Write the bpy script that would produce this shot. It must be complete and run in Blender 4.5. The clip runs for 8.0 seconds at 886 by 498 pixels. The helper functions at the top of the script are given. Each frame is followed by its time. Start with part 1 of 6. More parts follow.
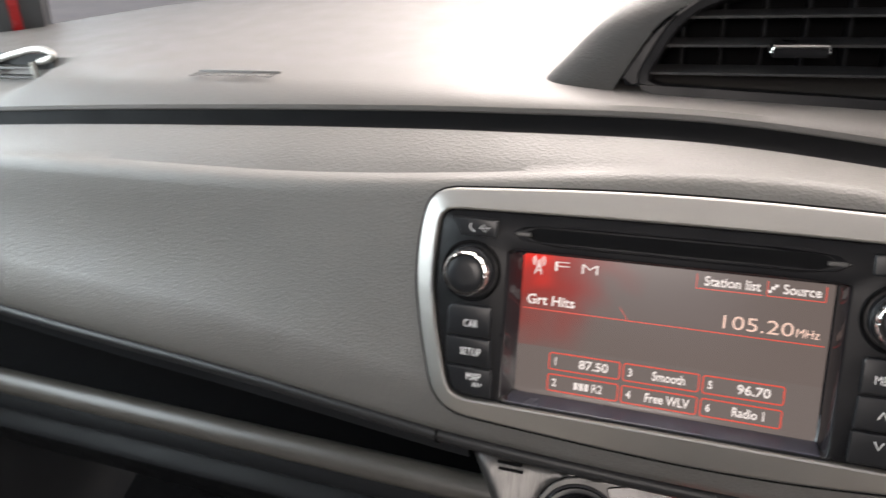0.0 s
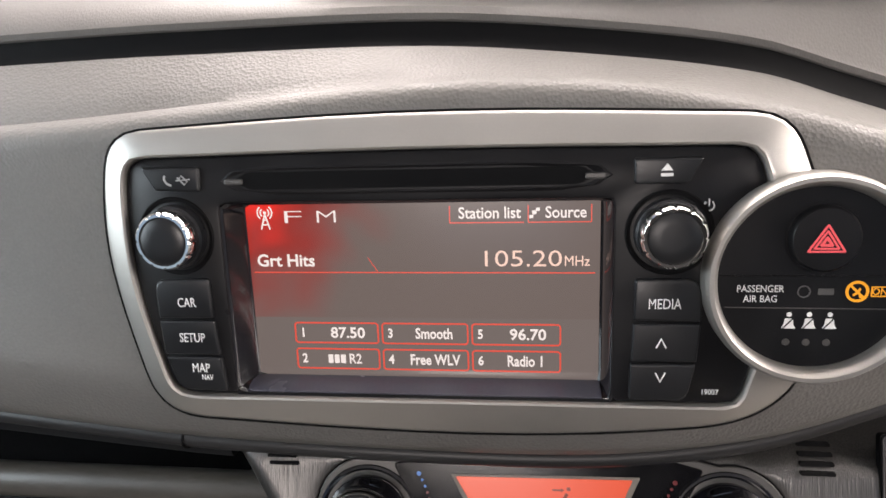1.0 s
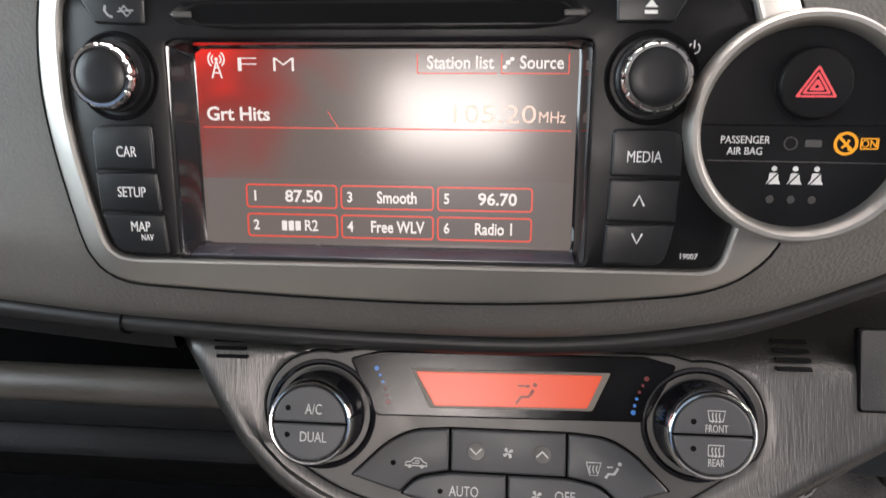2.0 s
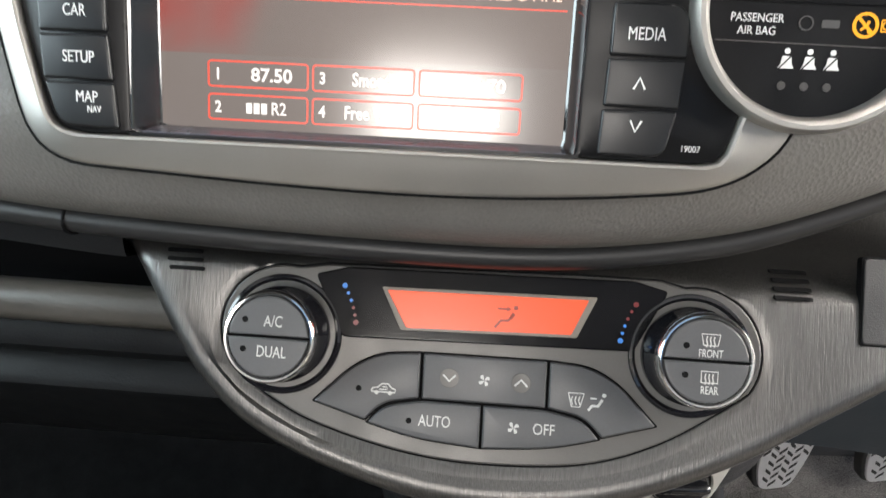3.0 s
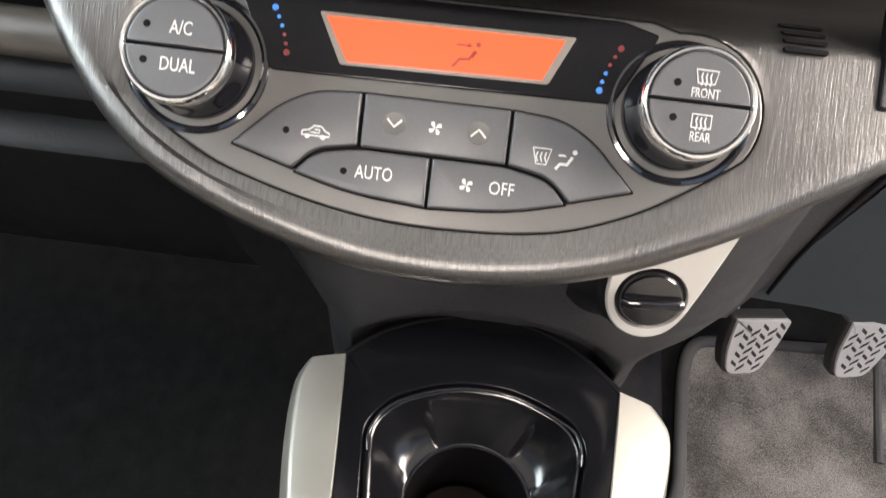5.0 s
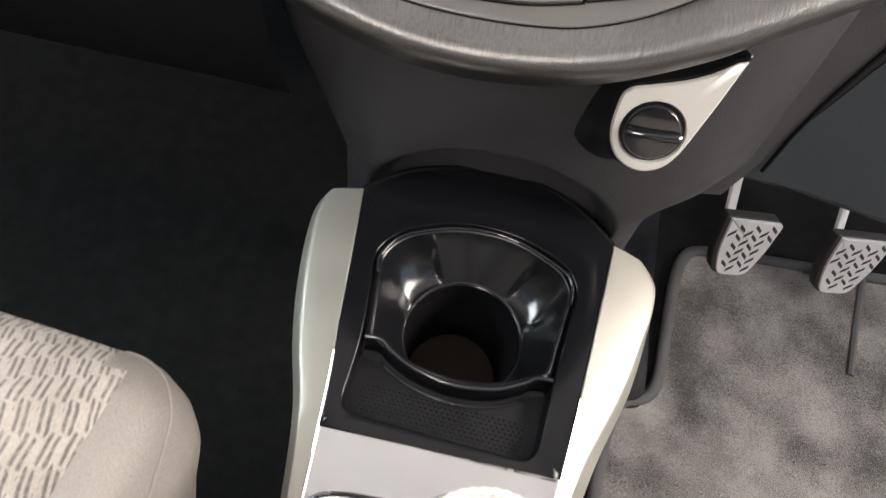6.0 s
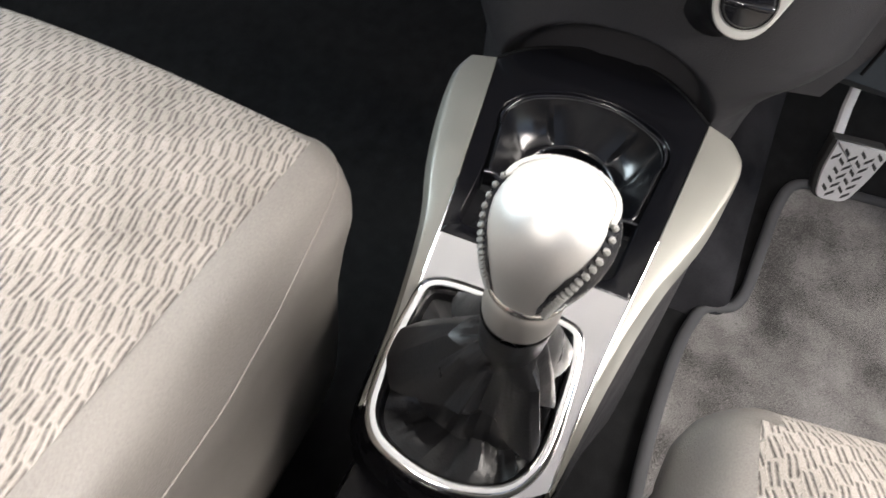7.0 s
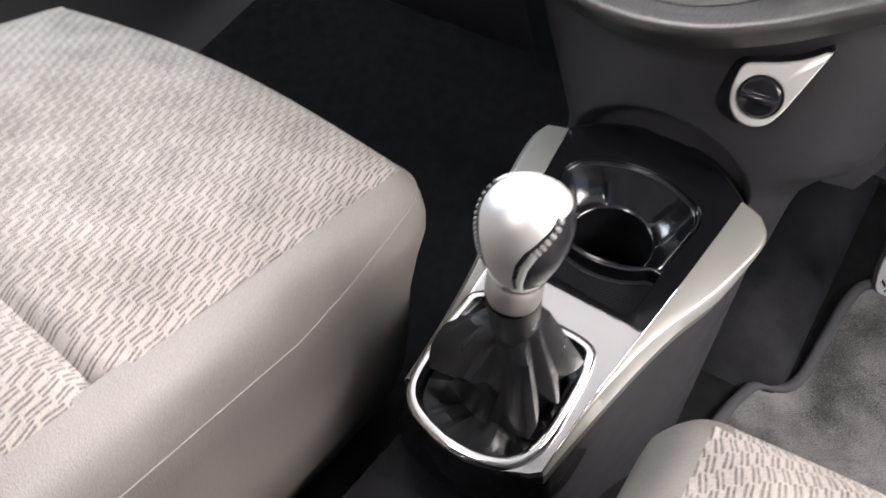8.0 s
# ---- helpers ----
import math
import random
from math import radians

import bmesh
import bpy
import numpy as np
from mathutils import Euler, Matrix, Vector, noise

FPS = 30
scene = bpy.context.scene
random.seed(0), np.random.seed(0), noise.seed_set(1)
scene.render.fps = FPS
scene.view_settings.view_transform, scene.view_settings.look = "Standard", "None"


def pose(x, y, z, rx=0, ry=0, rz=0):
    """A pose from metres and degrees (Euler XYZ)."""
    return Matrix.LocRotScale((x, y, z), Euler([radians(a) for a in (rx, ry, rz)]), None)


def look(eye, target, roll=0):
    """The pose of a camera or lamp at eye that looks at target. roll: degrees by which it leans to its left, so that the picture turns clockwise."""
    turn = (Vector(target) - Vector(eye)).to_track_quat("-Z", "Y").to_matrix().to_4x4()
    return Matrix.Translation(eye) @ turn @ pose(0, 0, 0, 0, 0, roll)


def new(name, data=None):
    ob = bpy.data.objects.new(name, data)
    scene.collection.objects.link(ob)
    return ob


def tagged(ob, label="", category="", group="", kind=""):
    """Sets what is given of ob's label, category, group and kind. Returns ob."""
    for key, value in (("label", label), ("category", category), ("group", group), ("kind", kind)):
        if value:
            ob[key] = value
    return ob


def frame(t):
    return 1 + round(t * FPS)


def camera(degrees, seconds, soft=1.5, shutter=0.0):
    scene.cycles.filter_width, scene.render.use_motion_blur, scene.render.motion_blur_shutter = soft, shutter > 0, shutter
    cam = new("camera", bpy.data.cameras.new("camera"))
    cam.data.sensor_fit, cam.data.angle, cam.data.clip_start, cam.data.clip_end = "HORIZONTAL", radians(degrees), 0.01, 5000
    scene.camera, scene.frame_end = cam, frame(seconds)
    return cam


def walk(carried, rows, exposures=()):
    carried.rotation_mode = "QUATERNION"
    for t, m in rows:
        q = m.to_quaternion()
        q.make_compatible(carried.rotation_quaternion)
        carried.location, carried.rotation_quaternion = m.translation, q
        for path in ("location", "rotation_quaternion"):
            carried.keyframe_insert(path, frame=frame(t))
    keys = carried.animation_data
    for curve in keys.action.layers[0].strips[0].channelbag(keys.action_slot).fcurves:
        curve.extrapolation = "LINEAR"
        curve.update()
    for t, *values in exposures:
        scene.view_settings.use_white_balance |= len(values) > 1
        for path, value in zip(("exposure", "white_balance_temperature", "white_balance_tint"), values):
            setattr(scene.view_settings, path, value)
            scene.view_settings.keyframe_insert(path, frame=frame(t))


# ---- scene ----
cam = camera(65.2, 8.0, shutter=0.28)
PATH = [
    (0, (-0.0555, -0.2612, 0.7644), (-0.7145, 1.3528, -0.2156), -5.2),
    (0.1, (-0.0528, -0.2490, 0.7622), (-0.6458, 1.3813, -0.2330), -5.2),
    (0.2, (-0.0461, -0.2369, 0.7577), (-0.5820, 1.4079, -0.2459), -5.2),
    (0.3, (-0.0407, -0.2236, 0.7545), (-0.5049, 1.4273, -0.2745), -5.2),
    (0.4, (-0.0346, -0.2143, 0.7494), (-0.4475, 1.4372, -0.3004), -5.4),
    (0.5, (-0.0264, -0.2066, 0.7453), (-0.4214, 1.4304, -0.3337), -6.2),
    (0.7, (-0.0230, -0.2016, 0.7355), (-0.3439, 1.4448, -0.3537), -5.7),
    (1, (-0.0182, -0.1956, 0.7271), (-0.2782, 1.4274, -0.4129), -5.5),
    (1.5, (-0.0182, -0.2029, 0.7062), (-0.2212, 1.4251, -0.4378), -4.0),
    (1.7, (-0.0182, -0.2066, 0.6916), (-0.2072, 1.4244, -0.4504), -3.2),
    (3, (-0.0182, -0.2148, 0.6261), (-0.1292, 1.4502, -0.4759), 1.5),
    (3.5, (-0.0182, -0.2102, 0.5988), (-0.0962, 1.4468, -0.5182), 3.4),
    (4, (-0.0155, -0.212, 0.5797), (-0.0775, 1.434, -0.5563), 4.7),
    (4.2, (-0.0146, -0.2111, 0.5751), (-0.0646, 1.4159, -0.5869), 5.2),
    (5.3, (0.0, -0.2321, 0.536), (-0.034, 1.3139, -0.734), 7.8),
    (5.5, (-0.0018, -0.2439, 0.5314), (-0.0178, 1.2791, -0.7646), 9.6),
    (5.8, (0.0002, -0.2614, 0.5285), (-0.0127, 1.2083, -0.8280), 10.6),
    (6, (0.0036, -0.2803, 0.5187), (-0.0224, 1.1887, -0.8383), 11.7),
    (6.5, (0.0127, -0.3294, 0.5169), (-0.0973, 1.0776, -0.9001), 12.5),
    (6.7, (0.0248, -0.3617, 0.5139), (-0.1822, 1.0317, -0.9059), 11.2),
    (7, (0.0319, -0.3922, 0.5196), (-0.2811, 0.9378, -0.9404), 10.2),
    (7.2, (0.0397, -0.4116, 0.5169), (-0.3487, 0.8972, -0.9447), 9.7),
    (7.5, (0.0555, -0.4377, 0.5351), (-0.4725, 0.8153, -0.9319), 7.7),
    (7.6, (0.0677, -0.4507, 0.5346), (-0.5092, 0.8068, -0.9096), 8.2),
    (7.7, (0.0809, -0.4627, 0.5356), (-0.5384, 0.8106, -0.8768), 8.5),
    (7.8, (0.0945, -0.4677, 0.5490), (-0.5647, 0.7917, -0.8579), 8.2),
    (7.9, (0.1112, -0.4684, 0.5513), (-0.6040, 0.8245, -0.7967), 7.9),
    (8, (0.1256, -0.4668, 0.5669), (-0.6214, 0.8332, -0.7561), 6.7),
]
walk(cam, [(t, look(eye, target, roll)) for t, eye, target, roll in PATH], exposures=[(0.0, -0.06, 7000, 17), (1.5, -0.08, 6950, 19), (3.0, 0.52, 6800, 11), (3.2, 0.95, 6850, 12), (3.5, 1.05, 6850, 13), (4.0, 1.17, 6950, 15), (5.5, 1.23, 7250, 16), (6.0, 1.12, 7150, 15), (6.5, 1.12, 7000, 13), (7.0, 0.90, 6850, 14), (8.0, 0.88, 6650, 18)])

# ---- world, sun and window light ----
world = bpy.data.worlds.new("sky")
scene.world = world
world.use_nodes = True
wn = world.node_tree.nodes
sky = wn.new("ShaderNodeTexSky")
sky.sky_type = "NISHITA"
sky.sun_disc = False
sky.sun_elevation = radians(48)
sky.sun_rotation = radians(-30)
wn["Background"].inputs[1].default_value = 0.12
world.node_tree.links.new(sky.outputs[0], wn["Background"].inputs[0])

sun_data = bpy.data.lights.new("sun", "SUN")
sun_data.energy, sun_data.angle, sun_data.color = 0.7, radians(18), (1.0, 0.96, 0.9)
sun = new("sun", sun_data)
sun.matrix_world = look((-3, 5, 7), (0, 0, 0.5))


def window_light(name, eye, target, width, height, power, colour):
    data = bpy.data.lights.new(name, "AREA")
    data.shape, data.size, data.size_y, data.energy, data.color = "RECTANGLE", width, height, power, colour
    ob = new(name, data)
    ob.matrix_world = look(eye, target)
    return ob


window_light("windscreen_daylight", (0.13, 0.38, 1.03), (0.12, -0.30, 0.60), 0.98, 0.55, 28, (1.0, 0.98, 0.95))
window_light("passenger_window_daylight", (-0.74, -0.03, 0.78), (0.2, 0.03, 0.50), 0.8, 0.34, 9, (0.74, 0.92, 1.0))
window_light("driver_window_daylight", (0.77, 0.0, 0.80), (0.22, -0.18, 0.0), 0.85, 0.36, 20, (1.0, 0.98, 0.94))
window_light("rear_window_daylight", (-0.17, -1.60, 1.21), (-0.05, 0.0, 0.55), 0.36, 0.20, 8.5, (1.0, 0.97, 0.93))


# ---- materials ----
def mat(name, col, rough=0.5, metal=0.0, var=0.12, vscale=40.0, bump=0.0, bscale=900.0, grain="noise", coat=0.0, stretch=None, rvar=0.08, spec=0.5, spread=0.4):
    """A surface with two scales of variation in colour and gloss and a fine relief."""
    m = bpy.data.materials.new(name)
    m.use_nodes = True
    nt, b = m.node_tree, m.node_tree.nodes["Principled BSDF"]
    b.inputs["Metallic"].default_value = metal
    b.inputs["Specular IOR Level"].default_value = spec
    b.inputs["Coat Weight"].default_value = coat
    b.inputs["Coat Roughness"].default_value = 0.04
    co = nt.nodes.new("ShaderNodeTexCoord")
    mp = nt.nodes.new("ShaderNodeMapping")
    nt.links.new(co.outputs["Object"], mp.inputs[0])
    if stretch:
        mp.inputs["Scale"].default_value = stretch
    big = nt.nodes.new("ShaderNodeTexNoise")
    big.inputs["Scale"].default_value, big.inputs["Detail"].default_value = vscale, 5
    nt.links.new(co.outputs["Object"], big.inputs["Vector"])
    fine = nt.nodes.new("ShaderNodeTexNoise")
    fine.inputs["Scale"].default_value, fine.inputs["Detail"].default_value = bscale, 3
    nt.links.new(mp.outputs[0], fine.inputs["Vector"])
    mixf = nt.nodes.new("ShaderNodeMath")
    mixf.operation = "ADD"
    nt.links.new(big.outputs["Fac"], mixf.inputs[0])
    nt.links.new(fine.outputs["Fac"], mixf.inputs[1])
    ramp = nt.nodes.new("ShaderNodeMapRange")
    ramp.inputs["From Min"].default_value, ramp.inputs["From Max"].default_value = 1 - spread, 1 + spread
    ramp.inputs["To Min"].default_value, ramp.inputs["To Max"].default_value = 1 - var, 1 + var
    nt.links.new(mixf.outputs[0], ramp.inputs["Value"])
    mul = nt.nodes.new("ShaderNodeVectorMath")
    mul.operation = "SCALE"
    mul.inputs[0].default_value = col
    nt.links.new(ramp.outputs[0], mul.inputs["Scale"])
    nt.links.new(mul.outputs[0], b.inputs["Base Color"])
    rr = nt.nodes.new("ShaderNodeMapRange")
    rr.inputs["From Min"].default_value, rr.inputs["From Max"].default_value = 0.3, 0.7
    rr.inputs["To Min"].default_value, rr.inputs["To Max"].default_value = max(0.02, rough - rvar), min(1, rough + rvar)
    nt.links.new(big.outputs["Fac"], rr.inputs["Value"])
    nt.links.new(rr.outputs[0], b.inputs["Roughness"])
    if bump:
        bp = nt.nodes.new("ShaderNodeBump")
        bp.inputs["Strength"].default_value, bp.inputs["Distance"].default_value = bump, 0.0006
        if grain == "leather":
            vo = nt.nodes.new("ShaderNodeTexVoronoi")
            vo.inputs["Scale"].default_value = bscale
            nt.links.new(mp.outputs[0], vo.inputs["Vector"])
            nt.links.new(vo.outputs["Distance"], bp.inputs["Height"])
        else:
            nt.links.new(fine.outputs["Fac"], bp.inputs["Height"])
        nt.links.new(bp.outputs[0], b.inputs["Normal"])
    return m


def glow(name, col, strength):
    """A lit display element."""
    m = bpy.data.materials.new(name)
    m.use_nodes = True
    b = m.node_tree.nodes["Principled BSDF"]
    b.inputs["Base Color"].default_value = (0.01, 0.01, 0.01, 1)
    b.inputs["Roughness"].default_value = 0.3
    b.inputs["Emission Color"].default_value = (*col, 1)
    b.inputs["Emission Strength"].default_value = strength
    return m


PAD = mat("soft_grey_pad", (0.125, 0.119, 0.111), 0.54, var=0.10, bump=0.36, bscale=760, grain="leather")
TOP = mat("dash_top_vinyl", (0.115, 0.108, 0.102), 0.56, var=0.10, bump=0.16, bscale=900, stretch=(1.3, 0.6, 1), grain="leather", spec=0.34)
HOOD = mat("vent_hood_plastic", (0.034, 0.032, 0.030), 0.55, var=0.12, bump=0.25, bscale=900, grain="leather", spec=0.3)
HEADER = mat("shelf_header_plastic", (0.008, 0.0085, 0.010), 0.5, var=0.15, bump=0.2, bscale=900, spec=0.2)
SKIRT = mat("boot_skirt_plastic", (0.004, 0.004, 0.0048), 0.27, var=0.2, bump=0.10, bscale=700, grain="leather", spec=0.12)
SOCKSILVER = mat("socket_silver_paint", (0.52, 0.515, 0.49), 0.36, metal=0.35, var=0.05, bump=0.05, bscale=2500)
RAIL = mat("dark_rail_plastic", (0.016, 0.016, 0.017), 0.42, var=0.1, bump=0.1, bscale=1500, rvar=0.01)
HUMPCARPET = mat("tunnel_carpet", (0.024, 0.024, 0.027), 0.95, var=0.3, spread=0.25, vscale=30, bump=0.9, bscale=1300, spec=0.0)
SILVER = mat("satin_silver_paint", (0.41, 0.395, 0.37), 0.40, metal=0.85, var=0.05, bump=0.05, bscale=2500, rvar=0.015)
TRIM = mat("champagne_trim_paint", (0.212, 0.206, 0.186), 0.43, metal=0.55, var=0.05, bump=0.05, bscale=2500)
BLACK = mat("black_plastic", (0.030, 0.030, 0.031), 0.42, var=0.2, bump=0.25, bscale=1500)
FACE = mat("black_face_plastic", (0.008, 0.008, 0.009), 0.34, var=0.2, bump=0.05, bscale=1800, spec=0.2)
BUTTON = mat("button_plastic", (0.010, 0.0105, 0.012), 0.34, var=0.15, bump=0.08, bscale=1800, spec=0.42)
CBUTTON = mat("climate_button_plastic", (0.062, 0.063, 0.067), 0.42, var=0.12, bump=0.1, bscale=1800)
INNER = mat("climate_inner_plastic", (0.085, 0.082, 0.079), 0.38, metal=0.4, var=0.1, bump=0.1, bscale=1600)
BRUSH = mat("brushed_dark_metal_paint", (0.132, 0.129, 0.126), 0.34, metal=0.92, var=0.34, spread=0.34, vscale=8, rvar=0.02, bump=0.30, bscale=1900, stretch=(1.0, 0.04, 1))
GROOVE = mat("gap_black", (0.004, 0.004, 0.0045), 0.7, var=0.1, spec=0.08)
PIANO = mat("piano_black", (0.008, 0.008, 0.010), 0.09, var=0.1, coat=0.6, rvar=0.04)
GLOSSPLATE = mat("gloss_console_plate", (0.41, 0.40, 0.405), 0.22, metal=0.9, var=0.1, coat=0.8, rvar=0.03)
CUPBLACK = mat("satin_black_plastic", (0.004, 0.004, 0.005), 0.15, var=0.15, bump=0.05, bscale=1500, rvar=0.05, spec=0.2)
BOWL = mat("cup_bowl_plastic", (0.005, 0.005, 0.006), 0.19, var=0.15, bump=0.04, bscale=1500, rvar=0.04, spec=0.6)
CHROME = mat("chrome", (0.86, 0.85, 0.83), 0.10, metal=1.0, var=0.03, rvar=0.05)
KNOBSILVER = mat("knob_aluminium", (0.55, 0.538, 0.517), 0.52, metal=0.88, var=0.04, rvar=0.04)
LEATHER = mat("black_leather", (0.010, 0.010, 0.012), 0.24, var=0.2, bump=0.2, bscale=900, grain="leather")
GAITER = mat("gaiter_leather", (0.008, 0.008, 0.0088), 0.34, var=0.2, bump=0.14, bscale=620, grain="leather", spec=0.45)
DARK = mat("dark_lower_plastic", (0.029, 0.0285, 0.031), 0.48, var=0.15, bump=0.35, bscale=900, grain="leather", spec=0.3)
KNEE = mat("knee_panel_plastic", (0.025, 0.031, 0.037), 0.5, var=0.15, bump=0.3, bscale=900, spec=0.25)
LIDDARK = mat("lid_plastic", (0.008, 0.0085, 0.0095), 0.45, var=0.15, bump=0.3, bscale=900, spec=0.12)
SHELF = mat("shelf_soft_plastic", (0.058, 0.053, 0.047), 0.36, var=0.15, bump=0.4, bscale=500, stretch=(0.4, 1, 1))
CARPET = mat("dark_carpet", (0.011, 0.0112, 0.0118), 0.95, var=0.4, vscale=60, bump=1.0, bscale=1200, spec=0.0)
MATCLOTH = mat("grey_mat_pile", (0.130, 0.125, 0.123), 0.95, var=0.75, spread=0.19, vscale=11, bump=1.0, bscale=1300, spec=0.05)
MATEDGE = mat("mat_binding", (0.045, 0.046, 0.050), 0.75, var=0.15, bump=0.5, bscale=900)
VINYL = mat("taupe_seat_vinyl", (0.109, 0.100, 0.091), 0.50, var=0.14, spread=0.25, vscale=14, bump=0.3, bscale=900, grain="leather")
STITCH = mat("seam_thread", (0.140, 0.128, 0.115), 0.6, var=0.1, bump=0.4, bscale=1500)
KNOBSTITCH = mat("knob_thread", (0.20, 0.20, 0.19), 0.5, var=0.1)
RUBBER = mat("tray_rubber", (0.005, 0.005, 0.006), 0.42, var=0.2, bump=0.3, bscale=900, spec=0.16)
CUPFLOOR = mat("cup_floor_dust", (0.030, 0.017, 0.012), 0.8, var=0.3, vscale=90)
PEDAL = mat("pedal_metal", (0.60, 0.60, 0.61), 0.45, metal=0.4, var=0.1, bump=0.2, bscale=900)
PEDALRUBBER = mat("pedal_rubber", (0.02, 0.02, 0.02), 0.6, var=0.2)
HEADLINER = mat("headliner_cloth", (0.80, 0.785, 0.76), 0.9, var=0.06, bump=0.4, bscale=700)
DOORCARD = mat("door_card_plastic", (0.030, 0.030, 0.031), 0.5, var=0.1, bump=0.3, bscale=700)
REDPAINT = mat("red_body_paint", (0.45, 0.02, 0.02), 0.25, var=0.05, coat=0.5)
PRINT = mat("white_print", (0.75, 0.75, 0.74), 0.5, var=0.04)
CPRINT = mat("grey_white_print", (0.47, 0.47, 0.46), 0.5, var=0.04)
DIMPRINT = mat("dim_print", (0.06, 0.06, 0.06), 0.5, var=0.04)
LETTERDARK = mat("moulded_lettering", (0.10, 0.095, 0.09), 0.5, var=0.05)
LIT_WHITE = glow("lit_white", (1.0, 0.95, 0.92), 0.9)
LIT_FREQ = glow("lit_peach", (1.0, 0.72, 0.6), 0.95)
LIT_RED = glow("lit_red_line", (1.0, 0.10, 0.06), 0.8)
LIT_HAZARD = glow("lit_hazard", (1.0, 0.12, 0.14), 0.9)
LIT_AMBER = glow("lit_amber", (1.0, 0.42, 0.02), 1.0)
LIT_ORANGE = glow("lit_climate_orange", (0.92, 0.088, 0.018), 0.85)
LIT_BLUE = glow("lit_blue", (0.03, 0.25, 0.8), 0.6)
LIT_DIMRED = glow("lit_dim_red", (0.5, 0.02, 0.03), 0.22)
ICON_DARK = glow("lcd_dark_segment", (0.20, 0.026, 0.014), 1.0)
REDBUCKLE = mat("red_buckle_button", (0.7, 0.05, 0.02), 0.4, var=0.05)


def screen_material():
    """A backlit display: brown-grey ground, a red glow in its upper corner and a lighter lower band."""
    m = bpy.data.materials.new("lit_display")
    m.use_nodes = True
    nt, b = m.node_tree, m.node_tree.nodes["Principled BSDF"]
    b.inputs["Base Color"].default_value = (0.012, 0.011, 0.011, 1)
    b.inputs["Roughness"].default_value = 0.16
    co = nt.nodes.new("ShaderNodeTexCoord")
    sep = nt.nodes.new("ShaderNodeSeparateXYZ")
    nt.links.new(co.outputs["Object"], sep.inputs[0])
    dist = nt.nodes.new("ShaderNodeVectorMath")
    dist.operation = "DISTANCE"
    dist.inputs[1].default_value = (-0.126, 0.040, -0.004)
    noise_t = nt.nodes.new("ShaderNodeTexNoise")
    noise_t.inputs["Scale"].default_value, noise_t.inputs["Detail"].default_value = 55, 1
    nt.links.new(co.outputs["Object"], noise_t.inputs["Vector"])
    off = nt.nodes.new("ShaderNodeVectorMath")
    off.operation = "MULTIPLY_ADD"
    off.inputs[1].default_value = (0.03, 0.03, 0)
    nt.links.new(noise_t.outputs["Color"], off.inputs[0])
    nt.links.new(co.outputs["Object"], off.inputs[2])
    sh = nt.nodes.new("ShaderNodeVectorMath")
    sh.operation = "ADD"
    sh.inputs[1].default_value = (-0.015, -0.015, 0)
    nt.links.new(off.outputs[0], sh.inputs[0])
    nt.links.new(sh.outputs[0], dist.inputs[0])
    red = nt.nodes.new("ShaderNodeValToRGB")
    red.color_ramp.elements[0].color = (0.85, 0.030, 0.018, 1)
    red.color_ramp.elements[0].position = 0.009
    red.color_ramp.elements[1].color = (0.158, 0.132, 0.121, 1)
    red.color_ramp.elements[1].position = 0.052
    mid = red.color_ramp.elements.new(0.024)
    mid.color = (0.30, 0.035, 0.028, 1)
    nt.links.new(dist.outputs["Value"], red.inputs[0])
    low = nt.nodes.new("ShaderNodeMath")
    low.operation = "LESS_THAN"
    low.inputs[1].default_value = -0.0062
    nt.links.new(sep.outputs["Y"], low.inputs[0])
    mix = nt.nodes.new("ShaderNodeMix")
    mix.data_type = "RGBA"
    mix.inputs["B"].default_value = (0.166, 0.144, 0.134, 1)
    nt.links.new(low.outputs[0], mix.inputs["Factor"])
    nt.links.new(red.outputs[0], mix.inputs["A"])
    nt.links.new(mix.outputs["Result"], b.inputs["Emission Color"])
    b.inputs["Emission Strength"].default_value = 1.0
    return m


